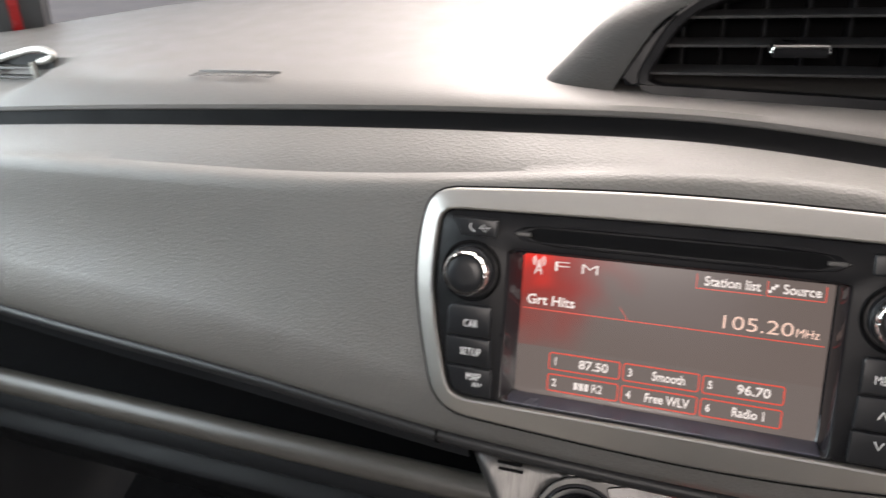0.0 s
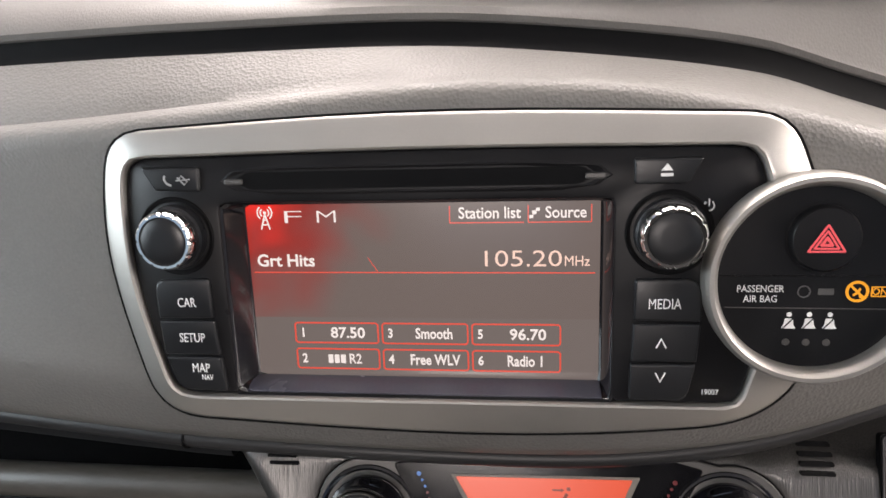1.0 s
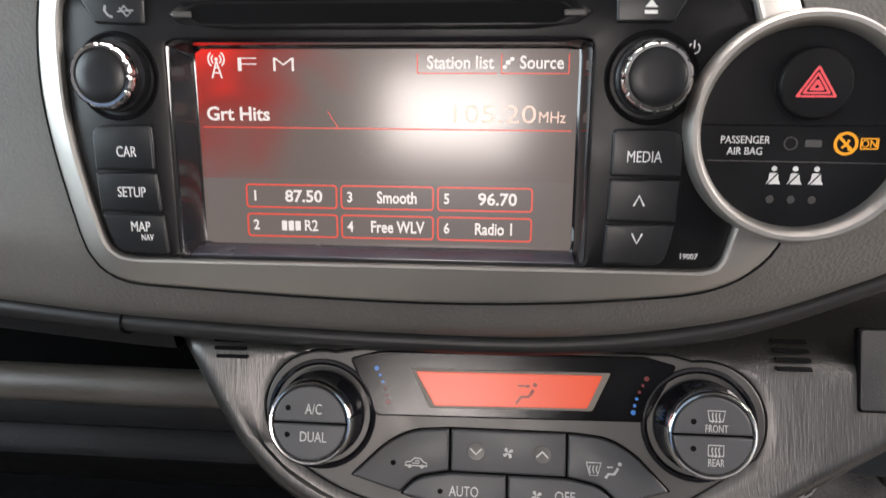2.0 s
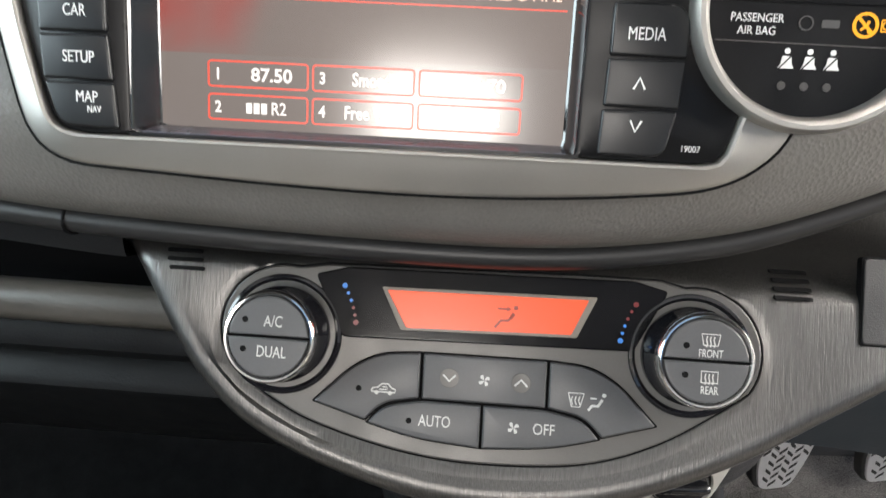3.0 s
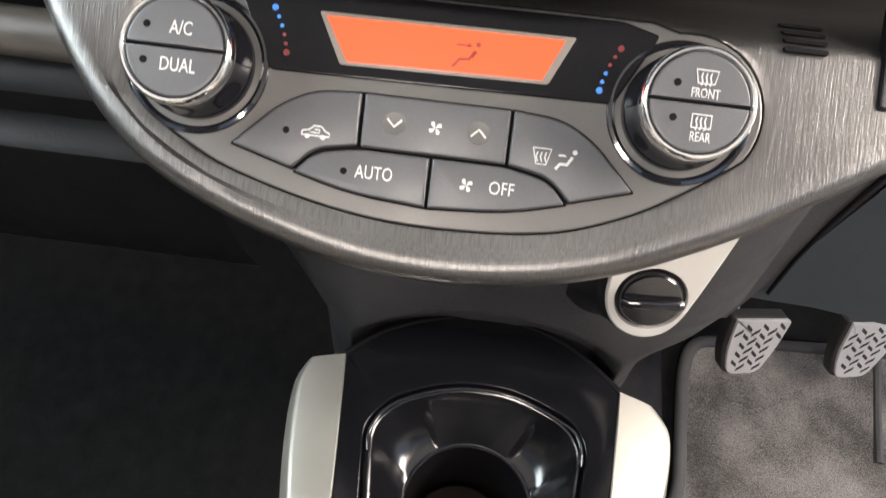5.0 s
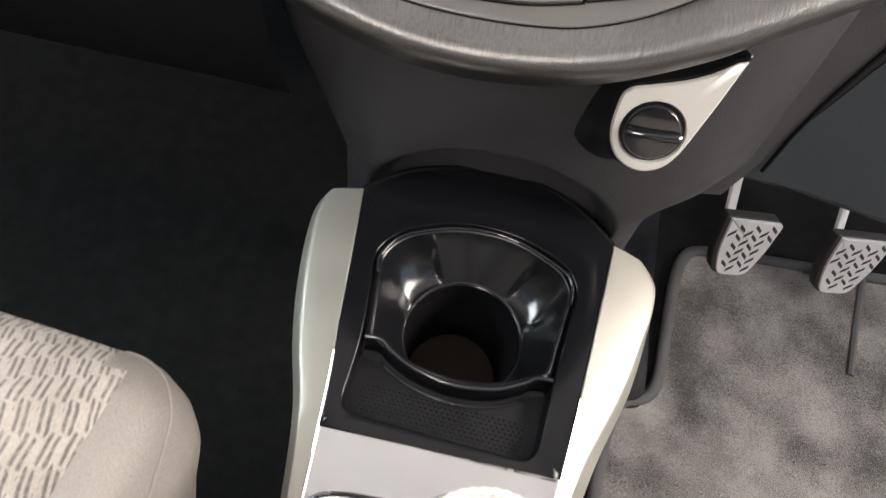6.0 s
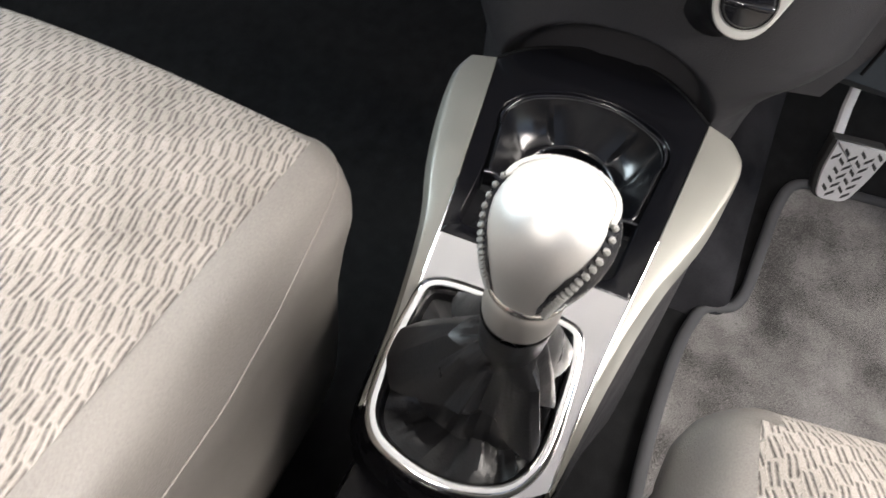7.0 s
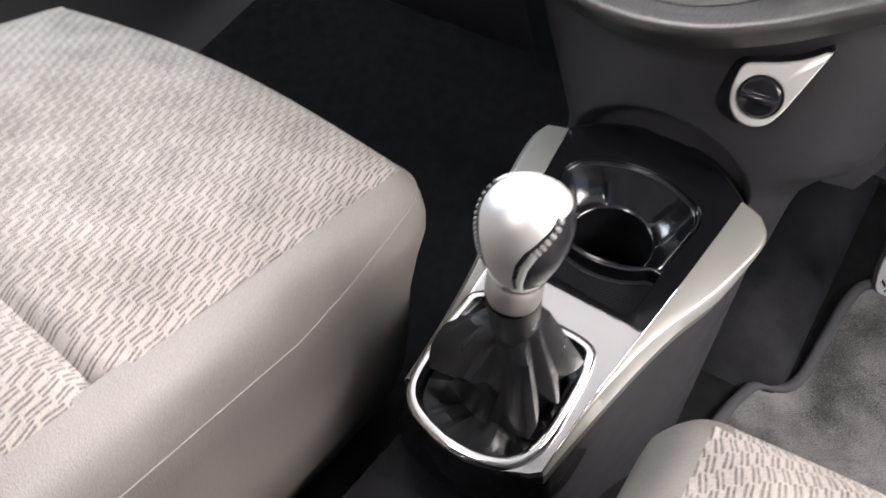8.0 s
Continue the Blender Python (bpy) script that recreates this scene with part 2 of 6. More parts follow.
def fabric_material():
    """Cream woven seat cloth with columns of short slanted grey double dashes."""
    m = bpy.data.materials.new("woven_seat_cloth")
    m.use_nodes = True
    nt, b = m.node_tree, m.node_tree.nodes["Principled BSDF"]
    b.inputs["Roughness"].default_value = 0.9
    b.inputs["Specular IOR Level"].default_value = 0.15

    def math(op, a, c=None, clamp=False):
        n = nt.nodes.new("ShaderNodeMath")
        n.operation, n.use_clamp = op, clamp
        for k, v in enumerate((a, c)):
            if v is None:
                continue
            if isinstance(v, (int, float)):
                n.inputs[k].default_value = v
            else:
                nt.links.new(v, n.inputs[k])
        return n.outputs[0]

    co = nt.nodes.new("ShaderNodeTexCoord")
    warp = nt.nodes.new("ShaderNodeTexNoise")
    warp.inputs["Scale"].default_value = 60
    nt.links.new(co.outputs["Object"], warp.inputs["Vector"])
    w = nt.nodes.new("ShaderNodeVectorMath")
    w.operation = "MULTIPLY_ADD"
    w.inputs[1].default_value = (0.0026, 0.0026, 0.0026)
    nt.links.new(warp.outputs["Color"], w.inputs[0])
    nt.links.new(co.outputs["Object"], w.inputs[2])
    sep = nt.nodes.new("ShaderNodeSeparateXYZ")
    nt.links.new(w.outputs[0], sep.inputs[0])
    px, py = 0.0071, 0.0146
    col = math("DIVIDE", sep.outputs["X"], px)
    ci = math("FLOOR", col)
    row = math("SUBTRACT", math("DIVIDE", math("SUBTRACT", sep.outputs["Y"], sep.outputs["Z"]), py), math("DIVIDE", ci, 3.0))
    ri = math("FLOOR", row)
    rf = math("FRACT", row)
    # every other dash down a column leans more
    odd = math("MODULO", math("ABSOLUTE", ri), 2.0)
    slant = math("MULTIPLY", math("SUBTRACT", rf, 0.5), math("ADD", math("MULTIPLY", odd, 0.42), 0.20))
    cf = math("FRACT", math("ADD", col, slant))
    end = math("ABSOLUTE", math("SUBTRACT", rf, 0.5))
    reach = math("MULTIPLY", math("SUBTRACT", 0.475, end), 12.0, clamp=True)
    half = 0.095

    def line_at(c):
        d = math("ABSOLUTE", math("SUBTRACT", cf, c))
        return math("MULTIPLY", math("SUBTRACT", half + 0.05, d), 9.0, clamp=True)
    dash = math("MULTIPLY", math("ADD", line_at(0.29), line_at(0.69), clamp=True), reach)
    fine = nt.nodes.new("ShaderNodeTexNoise")
    fine.inputs["Scale"].default_value, fine.inputs["Detail"].default_value = 1400, 2
    nt.links.new(co.outputs["Object"], fine.inputs["Vector"])
    # threads fray and thin out along the dashes
    fray = nt.nodes.new("ShaderNodeTexNoise")
    fray.inputs["Scale"].default_value, fray.inputs["Detail"].default_value = 420, 2
    nt.links.new(co.outputs["Object"], fray.inputs["Vector"])
    dash = math("MULTIPLY", dash, math("ADD", math("MULTIPLY", fray.outputs["Fac"], 1.8), -0.05, clamp=True))
    soft = nt.nodes.new("ShaderNodeTexNoise")
    soft.inputs["Scale"].default_value = 25
    nt.links.new(co.outputs["Object"], soft.inputs["Vector"])
    mix = nt.nodes.new("ShaderNodeMix")
    mix.data_type = "RGBA"
    mix.inputs["A"].default_value = (0.215, 0.197, 0.178, 1)
    mix.inputs["B"].default_value = (0.080, 0.073, 0.067, 1)
    nt.links.new(dash, mix.inputs["Factor"])
    vary = nt.nodes.new("ShaderNodeMapRange")
    vary.inputs["From Min"].default_value, vary.inputs["From Max"].default_value = 0.6, 1.4
    vary.inputs["To Min"].default_value, vary.inputs["To Max"].default_value = 0.66, 1.3
    nt.links.new(math("ADD", fine.outputs["Fac"], soft.outputs["Fac"]), vary.inputs["Value"])
    sc = nt.nodes.new("ShaderNodeVectorMath")
    sc.operation = "SCALE"
    nt.links.new(mix.outputs["Result"], sc.inputs[0])
    nt.links.new(vary.outputs[0], sc.inputs["Scale"])
    nt.links.new(sc.outputs[0], b.inputs["Base Color"])
    bp = nt.nodes.new("ShaderNodeBump")
    bp.inputs["Strength"].default_value, bp.inputs["Distance"].default_value = 0.8, 0.0012
    hgt = math("SUBTRACT", math("MULTIPLY", fine.outputs["Fac"], 0.5), math("MULTIPLY", dash, 0.8))
    nt.links.new(hgt, bp.inputs["Height"])
    nt.links.new(bp.outputs[0], b.inputs["Normal"])
    return m


SCREEN = screen_material()
FABRIC = fabric_material()

# ---- shape helpers (outlines in millimetres in a tilted panel's own plane) ----
MM = 0.001


def panel_frame(y, z, lean):
    """A plane across the car: x to the right, y up along the panel, z out of it towards the cabin."""
    a = radians(lean)
    m = Matrix(((1, 0, 0, 0), (0, math.sin(a), -math.cos(a), y), (0, math.cos(a), math.sin(a), z), (0, 0, 0, 1)))
    return m


RADIO = panel_frame(0.0, 0.5642, 22.5)
CLIMATE = panel_frame(0.008, 0.468, 36.5)
CONSOLE = panel_frame(-0.039, 0.219, 70.0)


def thing(name, m, label, category, group="", kind=""):
    ob = new(name)
    ob.matrix_world = m
    ob.empty_display_size = 0.02
    return tagged(ob, label, category, group, kind)


def part(name, bm, material, parent=None, label="", smooth=True, crease=38):
    bmesh.ops.recalc_face_normals(bm, faces=bm.faces)
    me = bpy.data.meshes.new(name)
    bm.to_mesh(me)
    bm.free()
    me.materials.append(material)
    for p in me.polygons:
        p.use_smooth = smooth and p.loop_total <= 8
    if smooth:
        me.set_sharp_from_angle(angle=radians(crease))
    ob = new(name, me)
    if parent:
        ob.parent = parent
    if label:
        ob["label"] = label
    return ob


def rrect(x0, y0, x1, y1, r, seg=5):
    pts = []
    for cx, cy, a0 in ((x1 - r, y1 - r, 0), (x0 + r, y1 - r, 90), (x0 + r, y0 + r, 180), (x1 - r, y0 + r, 270)):
        for k in range(seg + 1):
            a = radians(a0 + 90 * k / seg)
            pts.append((cx + r * math.cos(a), cy + r * math.sin(a)))
    return pts


def circle(cx, cy, r, n=40):
    return [(cx + r * math.cos(2 * math.pi * k / n), cy + r * math.sin(2 * math.pi * k / n)) for k in range(n)]


def rounded(pts, r, seg=5):
    """A polygon with its corners rounded."""
    out, n = [], len(pts)
    for i in range(n):
        p, a, b = (Vector(pts[j % n]).to_2d() for j in (i, i - 1, i + 1))
        rr = r[i] if isinstance(r, (list, tuple)) else r
        da, db = (a - p), (b - p)
        ra, rb = min(rr, da.length * 0.49), min(rr, db.length * 0.49)
        s, e = p + da.normalized() * ra, p + db.normalized() * rb
        for k in range(seg + 1):
            t = k / seg
            q = s * (1 - t) ** 2 + p * 2 * t * (1 - t) + e * t * t
            out.append((q.x, q.y))
    return out


def spline(pts, per=6, closed=True):
    """A smooth curve through points of any dimension."""
    out, n = [], len(pts)
    vs = [np.array(p, float) for p in pts]
    last = n if closed else n - 1
    for i in range(last):
        if closed:
            p0, p1, p2, p3 = vs[i - 1], vs[i], vs[(i + 1) % n], vs[(i + 2) % n]
        else:
            p0, p1, p2, p3 = vs[max(i - 1, 0)], vs[i], vs[i + 1], vs[min(i + 2, n - 1)]
        for k in range(per):
            t = k / per
            out.append(tuple(0.5 * (2 * p1 + (p2 - p0) * t + (2 * p0 - 5 * p1 + 4 * p2 - p3) * t * t + (3 * p1 - p0 - 3 * p2 + p3) * t ** 3)))
    if not closed:
        out.append(tuple(vs[-1]))
    return out


def area2(pts):
    return sum(pts[i - 1][0] * pts[i][1] - pts[i][0] * pts[i - 1][1] for i in range(len(pts)))


def inset(pts, d):
    n, out = len(pts), []
    s = 1 if area2(pts) > 0 else -1
    for i in range(n):
        a, p, b = Vector(pts[i - 1]).to_2d(), Vector(pts[i]).to_2d(), Vector(pts[(i + 1) % n]).to_2d()
        e1, e2 = (p - a), (b - p)
        if e1.length < 1e-6:
            e1 = e2
        if e2.length < 1e-6:
            e2 = e1
        e1.normalize(), e2.normalize()
        n1, n2 = Vector((-e1.y, e1.x)) * s, Vector((-e2.y, e2.x)) * s
        m = n1 + n2
        m = n1 if m.length < 1e-6 else m / max(0.5, m.dot(n1))
        out.append((p.x + m.x * d, p.y + m.y * d))
    return out


def ring(bm, pts):
    return [bm.verts.new(p) for p in pts]


def bridge(bm, a, b, closed=True):
    n = len(a)
    for i in range(n if closed else n - 1):
        j = (i + 1) % n
        bm.faces.new((a[i], a[j], b[j], b[i]))


def loft(rows, closed=True, cap0=False, cap1=False, bm=None, scale=1.0):
    """Rows of equally many 3D points, bridged one to the next."""
    bm = bm or bmesh.new()
    rs = [ring(bm, [tuple(c * scale for c in p) for p in row]) for row in rows]
    for a, b in zip(rs, rs[1:]):
        bridge(bm, a, b, closed)
    if cap0:
        bm.faces.new(rs[0])
    if cap1:
        bm.faces.new(rs[-1])
    return bm


def prism(pts, z0, z1, bev=0.0, seg=2, bm=None):
    """A plate with a rounded upper edge, from an outline in millimetres."""
    levels = [(0, z0), (0, z1 - bev)]
    if bev:
        levels += [(bev * (1 - math.cos(math.pi / 2 * k / seg)), z1 - bev + bev * math.sin(math.pi / 2 * k / seg)) for k in range(1, seg + 1)]
        levels.append((bev + 0.25, z1))
    rows = []
    for d, z in levels:
        ps = inset(pts, d) if d else pts
        rows.append([(x, y, z) for x, y in ps])
    return loft(rows, True, True, True, bm, MM)


def radial(pts, c, n=160):
    """An outline resampled at even angles round c."""
    out, m = [], len(pts)
    for k in range(n):
        a = 2 * math.pi * k / n
        dx, dy = math.cos(a), math.sin(a)
        best = None
        for i in range(m):
            (x1, y1), (x2, y2) = pts[i - 1], pts[i]
            ex, ey = x2 - x1, y2 - y1
            det = dx * ey - dy * ex
            if abs(det) < 1e-12:
                continue
            fx, fy = x1 - c[0], y1 - c[1]
            t, u = (fx * ey - fy * ex) / det, (fx * dy - fy * dx) / det
            if t > 0 and -1e-9 <= u <= 1 + 1e-9 and (best is None or t > best):
                best = t
        out.append((c[0] + dx * best, c[1] + dy * best))
    return out


def rim(levels, c, n=160, cap=False, bm=None):
    """Outlines with heights, resampled round c and bridged."""
    return loft([[(x, y, z) for x, y in radial(p, c, n)] for p, z in levels], True, False, cap, bm, MM)


def lathe(profile, cx=0, cy=0, n=40, bm=None, cap=True, wave=None):
    """Turns (radius, height) pairs round an axis that stands on the panel at (cx, cy)."""
    rows = []
    for r, z in profile:
        rows.append([(cx + r * math.cos(2 * math.pi * k / n), cy + r * math.sin(2 * math.pi * k / n), z) for k in range(n)])
    return loft(rows, True, False, cap, bm, MM)


def tube(path, r, n=10, closed=False, bm=None, flat=1.0, scale=MM):
    """A round bar along 3D points."""
    vs = [Vector(p) for p in path]
    m, rows = len(vs), []
    up = None
    for i, p in enumerate(vs):
        if closed:
            d = vs[(i + 1) % m] - vs[i - 1]
        else:
            d = vs[min(i + 1, m - 1)] - vs[max(i - 1, 0)]
        d.normalize()
        ref = Vector((0, 0, 1)) if abs(d.z) < 0.9 else Vector((0, 1, 0))
        side = d.cross(ref).normalized()
        up = side.cross(d).normalized()
        rows.append([tuple(p + side * r * math.cos(2 * math.pi * k / n) + up * r * flat * math.sin(2 * math.pi * k / n)) for k in range(n)])
    if closed:
        rows.append(rows[0])
        bm = loft(rows, True, False, False, bm, scale)
        bmesh.ops.remove_doubles(bm, verts=bm.verts, dist=1e-7)
        return bm
    return loft(rows, True, True, True, bm, scale)


def text(body, size, u, v, n, material, parent, align="CENTER", squeeze=0.85, thick=0.1, name="lettering", bold=0.0, label=""):
    cu = bpy.data.curves.new("t", "FONT")
    cu.body, cu.size, cu.align_x, cu.align_y = body, size * MM * 1.38, align, "CENTER"
    cu.extrude, cu.offset, cu.resolution_u = thick * MM, bold * MM, 3
    tmp = bpy.data.objects.new("t", cu)
    scene.collection.objects.link(tmp)
    bpy.context.view_layer.update()
    me = bpy.data.meshes.new_from_object(tmp.evaluated_get(bpy.context.evaluated_depsgraph_get()))
    bpy.data.objects.remove(tmp)
    me.transform(Matrix.Translation((u * MM, v * MM, n * MM)) @ Matrix.Diagonal((squeeze, 1, 1, 1)))
    me.materials.clear()
    me.materials.append(material)
    me.name = name
    ob = new(name, me)
    ob.parent = parent
    if label:
        ob["label"] = label
    return ob


def bars(rects, z, material, parent, name, h=0.15, label=""):
    """Small printed shapes: outlines laid on a surface, joined into one mark."""
    bm = bmesh.new()
    for pts in rects:
        prism(pts, z - 0.1, z + h, 0, bm=bm)
    return part(name, bm, material, parent, label, smooth=False)


def stroke(pts, w):
    """An outline for a printed line of that width."""
    a, b = [], []
    n = len(pts)
    for i, p in enumerate(pts):
        q, s = Vector(pts[max(i - 1, 0)]).to_2d(), Vector(pts[min(i + 1, n - 1)]).to_2d()
        d = (s - q).normalized()
        nn = Vector((-d.y, d.x)) * w / 2
        a.append((p[0] + nn.x, p[1] + nn.y))
        b.append((p[0] - nn.x, p[1] - nn.y))
    return a + b[::-1]


def frame_line(x0, y0, x1, y1, r, w, z, material, parent, name):
    o = rrect(x0, y0, x1, y1, r)
    i = inset(o, w)
    bm = loft([[(x, y, z) for x, y in o], [(x, y, z + 0.15) for x, y in o], [(x, y, z + 0.15) for x, y in i], [(x, y, z) for x, y in i]], True, False, False, None, MM)
    return part(name, bm, material, parent)


# ---- the car's shell, which closes the place ----
def box_bm(x0, y0, z0, x1, y1, z1, bm=None):
    bm = bm or bmesh.new()
    c = [bm.verts.new((x, y, z)) for z in (z0, z1) for x, y in ((x0, y0), (x1, y0), (x1, y1), (x0, y1))]
    for f in ((0, 1, 2, 3), (4, 5, 6, 7), (0, 1, 5, 4), (1, 2, 6, 5), (2, 3, 7, 6), (3, 0, 4, 7)):
        bm.faces.new([c[i] for i in f])
    return bm


def wall_with_window(name, x, label):
    """A door side: a card below, a pillar at each end and a rail over the window opening."""
    bm = box_bm(x - 0.04, -1.95, -0.06, x + 0.04, 0.30, 0.70)
    box_bm(x - 0.04, 0.30, -0.06, x + 0.04, 1.0, 0.50, bm)
    box_bm(x - 0.04, -1.95, 1.10, x + 0.04, 1.0, 1.24, bm)
    for y0, y1 in ((-1.95, -1.7), (-0.95, -0.82)):
        box_bm(x - 0.04, y0, 0.70, x + 0.04, y1, 1.10, bm)
    ob = part(name, bm, DOORCARD, None, label, smooth=False)
    return tagged(ob, label, "door", kind="structure")


wall_with_window("wall_passenger_side", -0.84, "dark grey plastic door side with a window opening")
# the driver's door stands open: a sill, pillars and the roof rail are left
bm = box_bm(0.80, -1.95, -0.06, 0.88, -0.62, 0.70)
box_bm(0.80, -1.95, 1.10, 0.88, 1.0, 1.24, bm)
box_bm(0.80, -0.62, -0.06, 0.88, 0.42, 0.02, bm)
box_bm(0.80, 0.42, -0.06, 0.88, 1.0, 0.72, bm)
box_bm(0.80, -0.76, 0.70, 0.88, -0.62, 1.10, bm)
tagged(part("wall_driver_side", bm, DOORCARD, None, smooth=False), "dark door frame with the driver's door open", "door frame", kind="structure")
gb = bmesh.new()
bmesh.ops.create_grid(gb, x_segments=40, y_segments=40, size=60)
ground = part("ground", gb, mat("pale_paving", (0.56, 0.51, 0.43), 0.85, var=0.2, vscale=3, bump=0.4, bscale=60))
ground.location = (0, 0, -0.38)
tagged(ground, "pale paved ground outside the car", "ground", kind="structure")
pillar = loft([[(-0.715 + dx, 0.245 + dy, 0.60), (-0.645 + dx, 0.20 + dy, 0.70), (-0.57 + dx, -0.10 + dy, 1.15)] for dx, dy in ((0, 0), (0.035, 0.02), (0.0, 0.06), (-0.12, 0.02), (0, 0))], False)
tagged(part("pillar_passenger_side", pillar, DOORCARD), "dark windscreen pillar at the passenger's side", "pillar", kind="structure")
red = loft([[(-0.715 + dx, 0.2425 + dx * 0.57, 0.60), (-0.645 + dx, 0.1975 + dx * 0.57, 0.70), (-0.607 + dx, 0.0475 + dx * 0.57, 0.925)] for dx in (0.012, 0.016, 0.020)], False)
bmesh.ops.solidify(red, geom=red.faces[:], thickness=0.002)
tagged(part("body_edge", red, REDPAINT, None, smooth=False), "strip of red bodywork along the pillar", "bodywork", kind="structure")
# hatch: closed round its sloping window
rear = box_bm(-0.80, -2.0, -0.06, 0.82, -1.93, 0.90)
for x0, x1 in ((-0.80, -0.36), (0.12, 0.82)):
    loft([[(x0, -1.95, 0.88), (x1, -1.95, 0.88)], [(x0, -1.48, 1.36), (x1, -1.48, 1.36)]], False, bm=rear)
tagged(part("wall_rear", rear, DOORCARD, None, smooth=False), "plain dark hatch round the back window", "wall", kind="structure")
roof = loft([[(-0.78, 0.16, 1.16), (-0.78, 0.10, 1.20), (-0.80, -1.50, 1.18)], [(0.0, 0.18, 1.20), (0.0, 0.12, 1.23), (0.0, -1.50, 1.33)], [(0.82, 0.16, 1.16), (0.82, 0.10, 1.20), (0.82, -1.50, 1.18)]], False)
bmesh.ops.solidify(roof, geom=roof.faces[:], thickness=0.02)
tagged(part("ceiling", roof, HEADLINER), "pale grey cloth headliner of the car", "ceiling", kind="structure")
floor_bm = bmesh.new()
rows = []
for y, z in ((-1.93, -0.02), (-0.3, -0.02), (0.10, -0.012), (0.20, 0.018), (0.34, 0.08), (0.48, 0.16), (0.60, 0.30), (0.66, 0.62)):
    rows.append([(x, y, z + 0.004 * math.sin(x * 37 + y * 23)) for x in np.linspace(-0.76, 0.80, 40)])
tagged(part("floor", loft(rows, False, bm=floor_bm), CARPET), "black carpeted car floor rising to the bulkhead", "carpet", kind="structure")

# ---- dashboard ----
dash = thing("dashboard", pose(0, 0, 0), "taupe-grey soft dashboard with a long sweeping padded band", "dashboard")


def curve_at(x, xs, ys):
    """A smooth curve through a few stations."""
    i = min(max(int(np.searchsorted(xs, x)) - 1, 0), len(xs) - 2)
    t = min(max((x - xs[i]) / (xs[i + 1] - xs[i]), 0), 1)

    def slope(k):
        a, b = max(k - 1, 0), min(k + 1, len(xs) - 1)
        return (ys[b] - ys[a]) / (xs[b] - xs[a])
    h = xs[i + 1] - xs[i]
    return (2 * t ** 3 - 3 * t * t + 1) * ys[i] + (t ** 3 - 2 * t * t + t) * h * slope(i) + (3 * t * t - 2 * t ** 3) * ys[i + 1] + (t ** 3 - t * t) * h * slope(i + 1)


PX = (-740, -465, -296, -195, -160, -60, 10, 65, 100, 150, 215, 270)
P_LOW = (-6, -32, -45, -54, -56.5, -59.5, -58.5, -50.5, -39, -16, 22, 52)
P_CREASE = (56, 65, 64.5, 67, 71, 79, 77, 67, 57, 45, 44, 54)
P_LIPZ = (0.625, 0.6405, 0.647, 0.6496, 0.650, 0.6495, 0.643, 0.634, 0.622, 0.606, 0.600, 0.600)

BEZEL_OUT = rounded([(-175, 66.5), (-58, 72), (66, 67), (75, 44), (82, 10), (74, -30), (56, -44.5), (0, -50.5), (-65, -51.5), (-168, -46.5), (-181.5, 12), (-180.5, 44)], (13, 80, 13, 6, 10, 10, 16, 40, 60, 18, 30, 14))
BEZEL_IN = rounded([(-168.5, 56.5), (-58, 58), (55.5, 56.5), (61, 40), (66, 8), (54, -36.5), (-160, -37), (-171.5, 8), (-171, 42)], (7, 60, 6, 4, 6, 5, 9, 30, 10))
BC = (-55, 10)


def inside(p, pts):
    c = False
    for i in range(len(pts)):
        (x1, y1), (x2, y2) = pts[i - 1], pts[i]
        if (y1 > p[1]) != (y2 > p[1]) and p[0] < (x2 - x1) * (p[1] - y1) / (y2 - y1) + x1:
            c = not c
    return c


def pad_section(u):
    """The band's section at one station, from its underside up over the roll to the groove: (along, out) pairs in the radio's plane."""
    low, lip = curve_at(u, PX, P_LOW), curve_at(u, PX, P_LIPZ)
    wide = 75.0 * max(0.0, min(1.0, (-40 - u) / 100))
    cr = sum(curve_at(min(max(u + wide * d, -740), 270), PX, P_CREASE) for d in (-1, -0.75, -0.5, -0.25, 0, 0.25, 0.5, 0.75, 1)) / 9
    h1, s1 = (max(0.0, min(1.0, q)) for q in ((-135 - u) / 230, (-105 - u) / 220))
    hollow = 9.0 * h1 * h1 * (3 - 2 * h1) * max(0, 1 - max(0, -430 - u) / 300)
    side = s1 * s1 * (3 - 2 * s1) * max(0.35, 1 - max(0, -360 - u) / 380)
    fold, back = 18 + 8 * side, 6.0 + 3.0 * side
    sec = [(low + 4, -44 - back), (low - 7, -34 - back), (low - 11.5, -24 - back), (low - 11, -16 - back), (low - 7.5, -8.5 - back), (low - 1.5, -2.5 - back), (low + 5, -back)]
    for k in range(1, 40):
        t = k / 40
        v = low + 5 + (cr - 6 - low - 5) * t
        f = min(1.0, (v - low - 5) / fold)
        sec.append((v, -hollow * math.sin(math.pi * t) ** 1.2 - back * (1 - f) ** 1.6))
    sec += [(cr - 6, 0), (cr - 2.5, -0.6), (cr, -2.2), (cr + 1.8, -5), (cr + 3, -9)]
    # roll-over, nearly level, back to the groove
    a = radians(22.5)
    y0, z0 = sec[-1][0] * MM * math.sin(a) - sec[-1][1] * MM * math.cos(a), RADIO.translation.z + sec[-1][0] * MM * math.cos(a) + sec[-1][1] * MM * math.sin(a)
    world_pts = [(y * MM * math.sin(a) - n * MM * math.cos(a), RADIO.translation.z + y * MM * math.cos(a) + n * MM * math.sin(a)) for y, n in sec]
    yb, zb = 0.061, lip - 0.0085
    for k in range(1, 7):
        t = k / 6
        world_pts.append((y0 + (yb - y0) * t, z0 + (zb - z0) * (t ** 0.8)))
    world_pts.append((yb + 0.004, zb - 0.02))
    return world_pts


